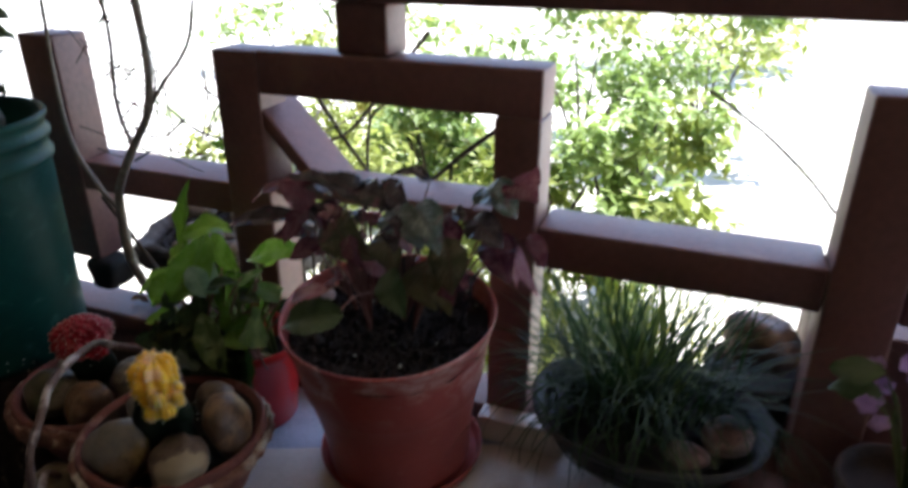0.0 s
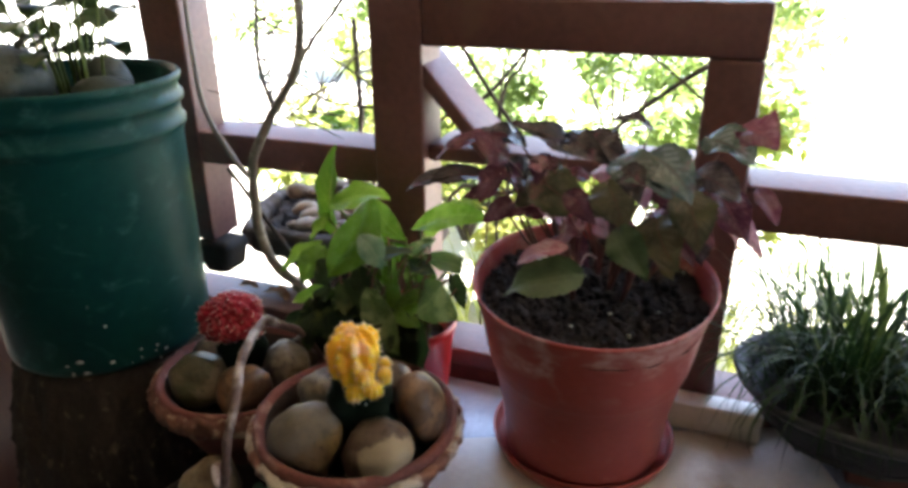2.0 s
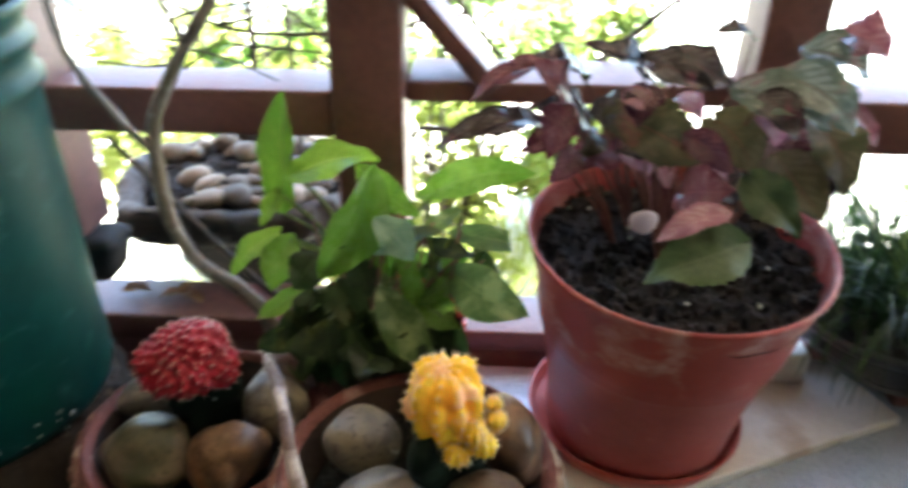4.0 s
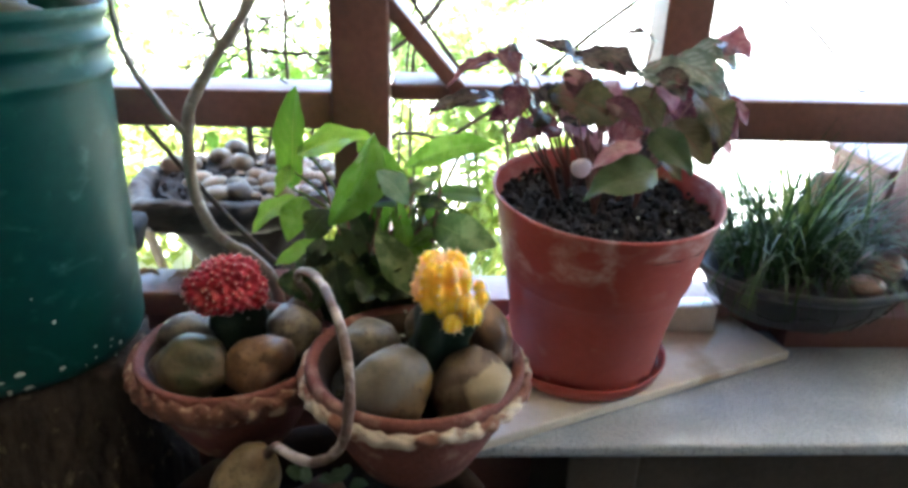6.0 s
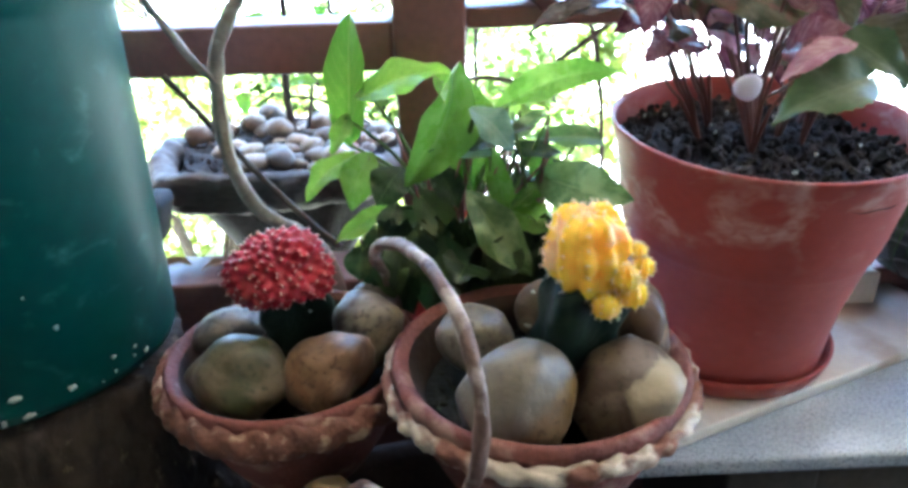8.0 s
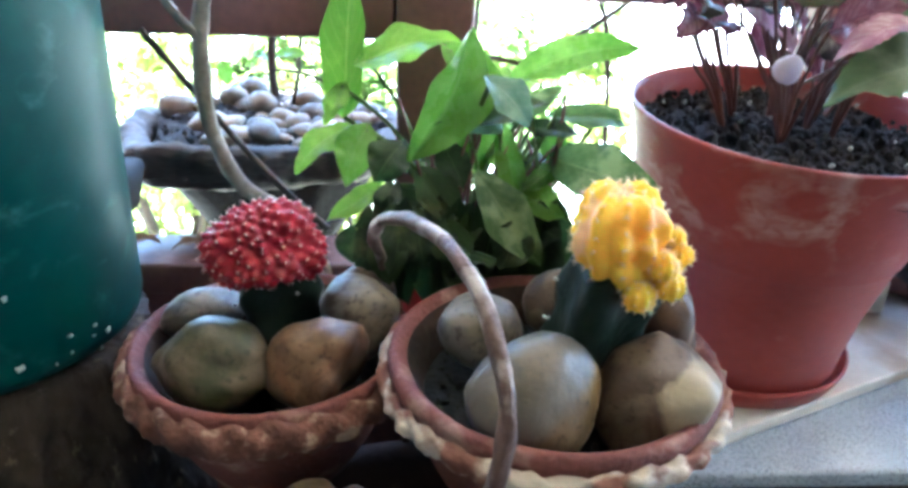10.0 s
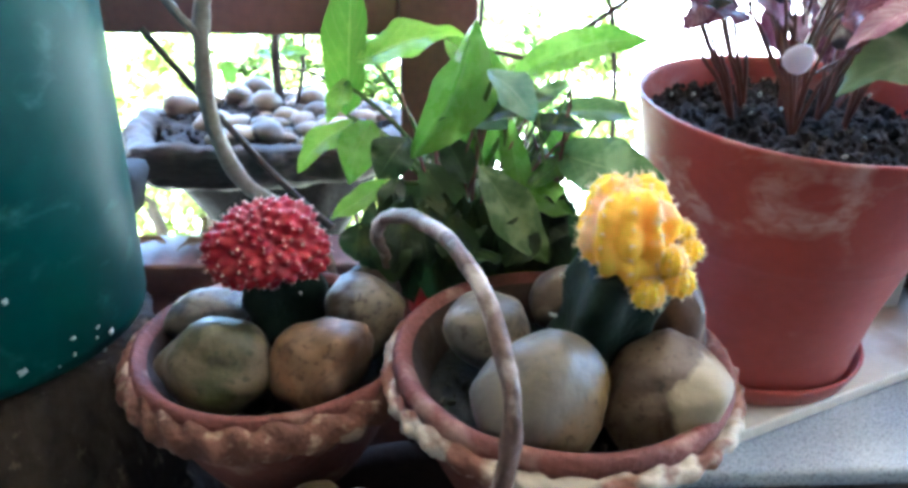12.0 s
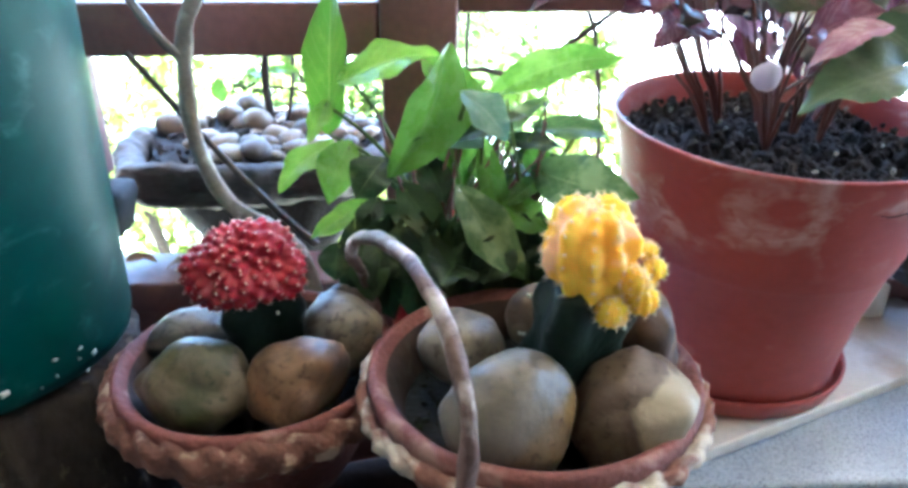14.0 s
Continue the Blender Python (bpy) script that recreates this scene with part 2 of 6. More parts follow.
STONE_EGG = stone_material("two_toned_river_stone", (0.100, 0.064, 0.030), (0.150, 0.104, 0.054), (0.24, 0.165, 0.060), (0.045, 0.028, 0.015), 0.34, 1.7, 0.035, (-0.8, 0.0, 0.55, 0.001, 0.004), (0.138, 0.128, 0.111))
STONE_BEIGE = stone_material("beige_river_stone", (0.12, 0.082, 0.042), (0.165, 0.125, 0.072), (0.22, 0.17, 0.10), (0.08, 0.05, 0.03), 0.42, 15.1, 0.06)
STONE_GREEN = stone_material("greenish_river_stone", (0.052, 0.060, 0.020), (0.098, 0.076, 0.042), (0.13, 0.10, 0.062), (0.04, 0.035, 0.02), 0.42, 3.3, 0.10)
STONE_MOSS = stone_material("mossy_dark_stone", (0.026, 0.038, 0.024), (0.048, 0.060, 0.042), (0.075, 0.085, 0.062), (0.02, 0.025, 0.015), 0.55, 21.7, 0.10)
STONE_BROWN = stone_material("brown_river_stone", (0.17, 0.083, 0.036), (0.090, 0.056, 0.036), (0.22, 0.13, 0.068), (0.03, 0.012, 0.007), 0.42, 6.1, 0.06)
STONE_PINK = stone_material("pinkish_river_stone", (0.20, 0.10, 0.085), (0.28, 0.17, 0.15), (0.34, 0.25, 0.22), (0.10, 0.05, 0.04), 0.45, 18.3, 0.08)
STONE_TAUPE = stone_material("grey_brown_river_stone", (0.072, 0.050, 0.035), (0.115, 0.085, 0.062), (0.16, 0.12, 0.085), (0.05, 0.035, 0.025), 0.42, 12.7, 0.08)
STONE_PATCHED = stone_material("pale_patched_stone", (0.080, 0.052, 0.036), (0.118, 0.082, 0.058), (0.17, 0.125, 0.085), (0.06, 0.04, 0.028), 0.42, 9.4, 0.03, (0.55, -0.65, -0.25, 0.016, 0.002), (0.36, 0.30, 0.195))
PEBBLE = material("garden_pebble", (0.065, 0.048, 0.032), (0.27, 0.21, 0.148), 0.6, 30.0, 0.3, (0.31, 0.25, 0.18), 40.0, 0.60, 200.0, own=0.8)
BUCKET = scuffed(material("teal_green_plastic", (0.0026, 0.038, 0.035), (0.006, 0.060, 0.054), 0.42, 8.0, 0.10, (0.011, 0.070, 0.062), 60.0, 0.68, 70.0, rough_var=0.10), (0.035, 0.12, 0.105), 26.0, 0.56, 0.2, 0.7)
BUCKET.node_tree.nodes["Principled BSDF"].inputs["Specular IOR Level"].default_value = 0.18
FLECK = material("pale_paint_fleck", (0.40, 0.42, 0.38), (0.55, 0.56, 0.5), 0.7, 60.0, 0.2)
BARK = material("dark_bark", (0.007, 0.005, 0.004), (0.050, 0.035, 0.024), 0.95, 40.0, 1.0, (0.13, 0.10, 0.07), 75.0, 0.60, 160.0, stretch=(1, 1, 0.6))
TWIG = material("pale_grey_bark", (0.17, 0.15, 0.13), (0.36, 0.33, 0.29), 0.8, 40.0, 0.5, (0.46, 0.44, 0.40), 45.0, 0.6, 250.0)
TWIG_DARK = material("dark_twig_bark", (0.035, 0.026, 0.02), (0.09, 0.07, 0.055), 0.85, 40.0, 0.4)
VINE = material("worn_clay_handle", (0.060, 0.034, 0.025), (0.155, 0.095, 0.080), 0.5, 40.0, 0.9, (0.42, 0.37, 0.36), 30.0, 0.52, 250.0)
BOARD = material("whitewashed_board", (0.56, 0.53, 0.47), (0.72, 0.69, 0.63), 0.34, 14.0, 0.3, (0.44, 0.36, 0.27), 10.0, 0.63, 120.0, stretch=(1, 1, 1))
TABLE = material("blue_grey_terrazzo", (0.30, 0.37, 0.48), (0.55, 0.63, 0.74), 0.17, 14.0, 0.15, (0.16, 0.18, 0.25), 520.0, 0.54, 340.0, rough_var=0.08)
TABLE.node_tree.nodes["Principled BSDF"].inputs["Specular IOR Level"].default_value = 0.8
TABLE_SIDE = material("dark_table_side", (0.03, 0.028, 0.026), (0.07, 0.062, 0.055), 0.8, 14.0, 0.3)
BASKET = material("black_plastic", (0.006, 0.006, 0.007), (0.016, 0.017, 0.018), 0.5, 20.0, 0.2, (0.06, 0.06, 0.055), 18.0, 0.66, 120.0)
BASKET_RIM = material("scuffed_grey_plastic", (0.012, 0.013, 0.014), (0.045, 0.046, 0.048), 0.5, 14.0, 0.3, (0.13, 0.13, 0.12), 22.0, 0.60, 140.0)
RED_POT = material("bright_red_plastic", (0.42, 0.012, 0.015), (0.50, 0.02, 0.022), 0.35, 14.0, 0.05, (0.20, 0.05, 0.045), 30.0, 0.7, 90.0)
PLANTER = material("dark_hollow_trunk", (0.004, 0.0035, 0.003), (0.015, 0.013, 0.011), 0.9, 18.0, 0.9, (0.03, 0.026, 0.022), 16.0, 0.58, 130.0)
PLANTER_RIM = material("bleached_driftwood", (0.028, 0.023, 0.020), (0.105, 0.090, 0.078), 0.75, 22.0, 1.0, (0.024, 0.021, 0.019), 26.0, 0.56, 140.0, stretch=(0.5, 0.5, 1.6))
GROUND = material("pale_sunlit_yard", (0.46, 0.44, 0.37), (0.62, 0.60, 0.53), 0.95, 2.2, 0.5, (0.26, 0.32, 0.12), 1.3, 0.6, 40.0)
# FLOOR, WALL and CEILING are tinted for the warm fill they bounce back
FLOOR = material("porch_cement_floor", (0.070, 0.058, 0.045), (0.118, 0.098, 0.078), 0.7, 3.0, 0.2)
WALL = material("unseen_porch_wall", (0.165, 0.137, 0.105), (0.23, 0.195, 0.15), 0.85, 2.0, 0.15)
FOOT = material("black_weathered_wood", (0.004, 0.004, 0.004), (0.014, 0.013, 0.012), 0.85, 30.0, 0.5, (0.06, 0.06, 0.058), 30.0, 0.68, 160.0)
CEILING = material("unseen_porch_ceiling", (0.22, 0.165, 0.115), (0.33, 0.255, 0.185), 0.8, 3.0, 0.2)
SCION_RED = material("red_cactus_skin", (0.20, 0.0015, 0.012), (0.38, 0.005, 0.028), 0.38, 60.0, 0.3, (0.42, 0.010, 0.034), 30.0, 0.57, 250.0)
SCION_YELLOW = material("yellow_cactus_skin", (0.95, 0.52, 0.018), (0.96, 0.66, 0.05), 0.5, 40.0, 0.2, (0.96, 0.62, 0.34), 42.0, 0.55, 250.0)
SPINE_RED = material("pale_pink_spines", (0.86, 0.52, 0.50), (0.94, 0.80, 0.74), 0.7, 90.0, 0)
SPINE_YELLOW = material("peach_spines", (0.96, 0.68, 0.46), (0.97, 0.80, 0.60), 0.8, 90.0, 0)
for flesh, reach in ((SCION_YELLOW, 0.018), (SCION_RED, 0.002)):
    skin = flesh.node_tree.nodes["Principled BSDF"]
    skin.inputs["Subsurface Weight"].default_value, skin.inputs["Subsurface Scale"].default_value = 0.6, reach
    skin.inputs["Subsurface Radius"].default_value = (1.0, 0.6, 0.3)
STOCK = material("dark_green_cactus_stem", (0.004, 0.009, 0.006), (0.012, 0.024, 0.014), 0.5, 60.0, 0.5, (0.03, 0.035, 0.018), 50.0, 0.64, 200.0)
STOCK.node_tree.nodes["Principled BSDF"].inputs["Specular IOR Level"].default_value = 0.15
PLANTER.node_tree.nodes["Principled BSDF"].inputs["Specular IOR Level"].default_value = 0.12
POT.node_tree.nodes["Principled BSDF"].inputs["Specular IOR Level"].default_value = 0.28
WOOD.node_tree.nodes["Principled BSDF"].inputs["Specular IOR Level"].default_value = 0.75
ARROW = leaf_material("arrowhead_leaf_green", (0.040, 0.105, 0.010), (0.135, 0.26, 0.030), (0.20, 0.33, 0.08), 0.27, 0.5, (0.17, 0.30, 0.05), 0.57, own=0.55)
ARROW_PALE = leaf_material("arrowhead_leaf_pale", (0.055, 0.115, 0.030), (0.14, 0.22, 0.070), (0.26, 0.34, 0.13), 0.34, 0.4, (0.24, 0.32, 0.13), 0.54, own=0.4)
# pale leaf green with the bright sheen of a lit blade put into its colour
ARROW_PALE_SHEEN = leaf_material("arrowhead_leaf_pale_sheen", (0.15, 0.26, 0.16), (0.28, 0.40, 0.28), (0.36, 0.46, 0.34), 0.2, 0.4)
# darker copy of ARROW: the shade low in the plant is put into its colour
ARROW_SHADED = leaf_material("arrowhead_leaf_shaded", (0.013, 0.030, 0.007), (0.042, 0.075, 0.018), (0.09, 0.13, 0.045), 0.38, 0.35, (0.07, 0.09, 0.022), 0.57, own=0.5)
ARROW_BRIGHT = leaf_material("arrowhead_leaf_yellow_green", (0.13, 0.27, 0.022), (0.26, 0.43, 0.055), (0.36, 0.50, 0.14), 0.33, 0.5, own=0.5)
ARROW_STEM = material("green_petiole", (0.07, 0.11, 0.02), (0.15, 0.21, 0.05), 0.5, 60.0, 0.2, own=0.3, translucent=0.25)
BEG_DARK = leaf_material("begonia_leaf_dark", (0.018, 0.015, 0.016), (0.048, 0.034, 0.032), (0.13, 0.05, 0.06), 0.24, 0.3, (0.12, 0.035, 0.055), 0.58, bands=(0.11, 0.085, 0.085))
BEG_RED = leaf_material("begonia_leaf_wine", (0.050, 0.011, 0.020), (0.125, 0.034, 0.046), (0.26, 0.10, 0.11), 0.26, 0.5, (0.26, 0.10, 0.11), 0.60, 0.5, bands=(0.22, 0.10, 0.11))
BEG_SILVER = leaf_material("begonia_leaf_silver", (0.060, 0.085, 0.065), (0.13, 0.17, 0.14), (0.13, 0.08, 0.08), 0.22, 0.3, (0.20, 0.11, 0.12), 0.60, bands=(0.24, 0.27, 0.26))
BEG_OLIVE = leaf_material("begonia_leaf_olive", (0.040, 0.040, 0.014), (0.10, 0.085, 0.032), (0.18, 0.07, 0.05), 0.32, 0.5, (0.17, 0.06, 0.05), 0.6, bands=(0.14, 0.11, 0.06))
BEG_GREEN = leaf_material("begonia_leaf_green", (0.038, 0.068, 0.022), (0.078, 0.118, 0.042), (0.10, 0.14, 0.07), 0.4, 0.3)
BEG_PINK = leaf_material("begonia_leaf_pink", (0.32, 0.11, 0.16), (0.50, 0.25, 0.31), (0.60, 0.40, 0.38), 0.36, 0.45, bands=(0.62, 0.46, 0.44))
BEG_STEM = material("red_brown_stem", (0.09, 0.03, 0.022), (0.18, 0.07, 0.05), 0.5, 60.0, 0.2)
PETAL = material("white_lilac_petal", (0.62, 0.56, 0.68), (0.76, 0.72, 0.80), 0.5, 60.0, 0.1, translucent=0.35)
LILAC = material("lilac_petal", (0.42, 0.24, 0.48), (0.60, 0.38, 0.62), 0.5, 60.0, 0.1, translucent=0.35, own=0.4)
GRASS = material("ribbon_grass", (0.008, 0.025, 0.005), (0.040, 0.085, 0.019), 0.5, 6.0, 0.0, (0.13, 0.17, 0.07), 9.0, 0.60, 60.0, translucent=0.5)
SHRUB = material("sunlit_foliage", (0.14, 0.22, 0.05), (0.26, 0.35, 0.09), 0.5, 5.0, 0.0, (0.22, 0.22, 0.05), 3.0, 0.6, 40.0, translucent=0.4, own=0.3)
SHRUB_PALE = material("yellow_green_foliage", (0.22, 0.27, 0.05), (0.38, 0.42, 0.11), 0.5, 5.0, 0.0, (0.30, 0.26, 0.06), 3.0, 0.6, 40.0, translucent=0.4, own=0.3)
DRY_LEAF = material("dry_brown_leaf", (0.14, 0.07, 0.035), (0.26, 0.14, 0.07), 0.8, 60.0, 0.3, translucent=0.2)


# ---- building helpers ----
def part(name, bm, mat, parent=None, label="", smooth=True):
    me = bpy.data.meshes.new(name)
    bm.normal_update()
    bm.to_mesh(me)
    bm.free()
    if smooth:
        me.shade_smooth()
    me.materials.append(mat)
    ob = new(name, me)
    if parent:
        ob.parent = parent
        ob.matrix_parent_inverse = Matrix.Translation(-parent.location) if parent.parent is None else Matrix.Identity(4)
    if label:
        ob["label"] = label
    return ob


def thing(name, at, label, category, group="", kind=""):
    ob = new(name)
    ob.location = at
    ob.empty_display_size = 0.02
    return tagged(ob, label, category, group, kind)


def box(lo, hi, bevel=0.003, cuts=0):
    bm = bmesh.new()
    bmesh.ops.create_cube(bm, size=1)
    lo, hi = Vector(lo), Vector(hi)
    for v in bm.verts:
        v.co = Vector([(a + b) / 2 + c * (b - a) for a, b, c in zip(lo, hi, v.co)])
    if bevel:
        bmesh.ops.bevel(bm, geom=bm.edges[:], offset=bevel, segments=2, affect="EDGES", profile=0.6)
    return bm


def lathe(profile, seg=48, centre=(0, 0, 0), lean=(0, 0), shape=None, closed=False):
    """A turned body from (radius, height) pairs; lean shifts it sideways with height; shape(angle, radius, height, k) may change the radius."""
    bm = bmesh.new()
    rings = []
    for k, (r, z) in enumerate(profile):
        if r <= 1e-6:
            rings.append([bm.verts.new((centre[0] + lean[0] * z, centre[1] + lean[1] * z, centre[2] + z))])
            continue
        ring = []
        for i in range(seg):
            a = 2 * math.pi * i / seg
            rr = shape(a, r, z, k) if shape else r
            dz = -(lean[0] * math.cos(a) + lean[1] * math.sin(a)) * r
            ring.append(bm.verts.new((centre[0] + rr * math.cos(a) + lean[0] * z, centre[1] + rr * math.sin(a) + lean[1] * z, centre[2] + z + dz)))
        rings.append(ring)
    pairs = list(zip(rings, rings[1:])) + ([(rings[-1], rings[0])] if closed else [])
    for a, b in pairs:
        for i in range(seg):
            j = (i + 1) % seg
            if len(a) == 1 and len(b) == 1:
                continue
            if len(a) == 1:
                bm.faces.new((a[0], b[j], b[i]))
            elif len(b) == 1:
                bm.faces.new((a[i], a[j], b[0]))
            else:
                bm.faces.new((a[i], a[j], b[j], b[i]))
    bmesh.ops.recalc_face_normals(bm, faces=bm.faces[:])
    return bm


def curve_points(pts, n):
    """Points along a smooth line through pts."""
    pts = [Vector(p) for p in pts]
    out = []
    for i in range(len(pts) - 1):
        p0, p1, p2, p3 = pts[max(i - 1, 0)], pts[i], pts[i + 1], pts[min(i + 2, len(pts) - 1)]
        for k in range(n):
            t = k / n
            out.append(0.5 * (2 * p1 + (p2 - p0) * t + (2 * p0 - 5 * p1 + 4 * p2 - p3) * t**2 + (3 * p1 - p0 - 3 * p2 + p3) * t**3))
    return out + [pts[-1]]


def tube(pts, r0, r1, n=4, seg=8, knots=0.0, seed=0, bm=None):
    """A round, tapering stem along a smooth line."""
    bm = bm or bmesh.new()
    line = curve_points(pts, n)
    side = None
    rings = []
    for i, p in enumerate(line):
        d = (line[min(i + 1, len(line) - 1)] - line[max(i - 1, 0)]).normalized()
        side = d.orthogonal().normalized() if side is None else (side - d * side.dot(d)).normalized()
        up = d.cross(side)
        r = r0 + (r1 - r0) * i / (len(line) - 1)
        ring = []
        for k in range(seg):
            a = 2 * math.pi * k / seg
            rr = r * (1 + knots * noise.noise(p * 60 + Vector((seed, k * 0.7, 0))))
            ring.append(bm.verts.new(p + (side * math.cos(a) + up * math.sin(a)) * rr))
        rings.append(ring)
    for a, b in zip(rings, rings[1:]):
        for k in range(seg):
            j = (k + 1) % seg
            bm.faces.new((a[k], a[j], b[j], b[k]))
    bm.faces.new(rings[0][::-1])
    bm.faces.new(rings[-1])
    return bm


def stone_mesh(size, seed, rough=0.10, angular=0.0, sub=4):
    """A water-worn stone: an ellipsoid pushed about by broad noise, a little flattened on some sides."""
    bm = bmesh.new()
    bmesh.ops.create_icosphere(bm, subdivisions=sub, radius=1)
    rnd = random.Random(seed)
    cuts = [(Vector((rnd.uniform(-1, 1), rnd.uniform(-1, 1), rnd.uniform(-1, 1))).normalized(), rnd.uniform(0.72, 0.95) * (0.84 if angular > 0.85 else 1)) for _ in range(6)]
    off = Vector((seed * 3.1, seed * 1.7, 0))
    for v in bm.verts:
        p = v.co.normalized()
        r = 1 + rough * 2 * noise.noise(p * 1.1 + off) + rough * 0.5 * noise.noise(p * 3.0 + off)
        q = p * r
        for nrm, far in cuts:
            over = q.dot(nrm) - far
            if over > 0:
                q -= nrm * over * angular
        v.co = Vector((q.x * size[0], q.y * size[1], q.z * size[2]))
    return bm


def leaf_mesh(base, tip, width, face, shape="arrow", fold=0.25, droop=0.12, teeth=0.0, n=12, curl=0.0):
    """A leaf blade from base to tip. face: roughly where its upper side looks. It folds along the mid vein and bends down towards its tip."""
    base, tip = Vector(base), Vector(tip)
    d = tip - base
    length = d.length
    d.normalize()
    face = Vector(face)
    up = (face - d * face.dot(d)).normalized()
    side = d.cross(up)
    bm = bmesh.new()
    uv = bm.loops.layers.uv.new("along")
    rows = []
    # every blade twists, bows and ripples in its own way
    own = 40.0 * (base.x * 7.3 + base.y * 5.1 + base.z * 9.7 + tip.x * 3.3)
    twist, bow = 0.55 * math.sin(own * 1.7), 0.07 * math.sin(own * 2.9)
    for i in range(n + 1):
        u = i / n
        if shape == "arrow":
            w = math.sin(math.pi * u**0.78) ** 0.78 * (1 - 0.2 * u) if 0 < u < 1 else 0.02
            back = 0.16 * max(0, 1 - u * 5)
        elif shape == "wing":
            w = math.sin(math.pi * u**0.66) ** 0.82 * (1 - 0.12 * u) if 0 < u < 1 else 0.03
            back = 0.10 * max(0, 1 - u * 5)
        else:
            w = math.sin(math.pi * u**0.92) ** 0.52 if 0 < u < 1 else 0.03
            back = 0.0
        w = max(w, 0.02)
        if teeth and i % 2:
            w *= 1 - teeth
        row = []
        turn = twist * (u - 0.3)
        side_u, up_u = side * math.cos(turn) + up * math.sin(turn), up * math.cos(turn) - side * math.sin(turn)
        for j in range(-4, 5):
            v = j / 4
            across = v * w * width / 2
            bend = droop * length * (4 * u * (1 - u)) - curl * length * u * u
            lift = fold * abs(across) - 0.45 * fold * abs(across) * abs(v)
            ripple = 0.06 * width * math.sin(u * 12 + own + (1.9 if v > 0 else 0.0)) * v * v + 0.02 * width * math.sin(u * 23 + own * 2) * abs(v)
            p = base + d * (u * length - back * length * abs(v)) + side * bow * length * 4 * u * (1 - u) + side_u * across + up_u * (bend + lift + ripple)
            row.append((bm.verts.new(p), (u, 0.5 + v / 2)))
        rows.append(row)
    for a, b in zip(rows, rows[1:]):
        for j in range(8):
            quad = (a[j], a[j + 1], b[j + 1], b[j])
            f = bm.faces.new([q[0] for q in quad])
            for loop, q in zip(f.loops, quad):
                loop[uv].uv = q[1]
    return bm


# ---- setting ----
ground = bmesh.new()
GX, GY = 56, 44
grid = [[ground.verts.new((-60 + 120 * (i / GX), 0.95 + 70 * (j / GY) ** 2.2 if j >= 0 else -3.3 - 55 * ((-j - 1) / 4) ** 2, -0.50 + 0.06 * noise.noise(Vector((i * 0.9, j * 0.9, 3))) * min(1, max(0, j) / 6)))
         for i in range(GX + 1)] for j in range(-5, GY + 1)]
for j in range(GY + 5):
    for i in range(GX):
        ground.faces.new((grid[j][i], grid[j][i + 1], grid[j + 1][i + 1], grid[j + 1][i]))
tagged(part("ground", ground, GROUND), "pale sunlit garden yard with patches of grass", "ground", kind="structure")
tagged(part("floor", box((-3.2, -3.0, -0.62), (3.2, 0.95, -0.46), 0), FLOOR), "plain grey cement porch floor", "floor", kind="structure")
# unseen walls, added to bounce and block light
tagged(part("wall_south", box((-3.2, -3.15, -0.46), (3.2, -3.0, 2.0), 0), WALL), "unseen porch wall that shapes the light on the porch", "wall", kind="structure")
tagged(part("wall_west", box((-3.35, -3.0, -0.46), (-3.2, 2.25, 2.0), 0), WALL), "unseen porch wall that shapes the light on the porch", "wall", kind="structure")
tagged(part("wall_east", box((3.2, -3.0, -0.46), (3.35, 0.2, 2.0), 0), WALL), "unseen porch wall that shapes the light on the porch", "wall", kind="structure")
# unseen ceiling; its overhang is set to shade the railing and the pebble planter
tagged(part("ceiling", box((-3.35, -3.15, 2.0), (3.35, 1.75, 2.08), 0), CEILING), "unseen porch ceiling that keeps the sun off railing and table", "ceiling", kind="structure")

# ---- railing ----
railing = thing("porch_railing", (0, 0.72, -0.46), "dark red-brown painted wooden porch railing with square frames", "railing")
Y0, Y1 = 0.69, 0.752
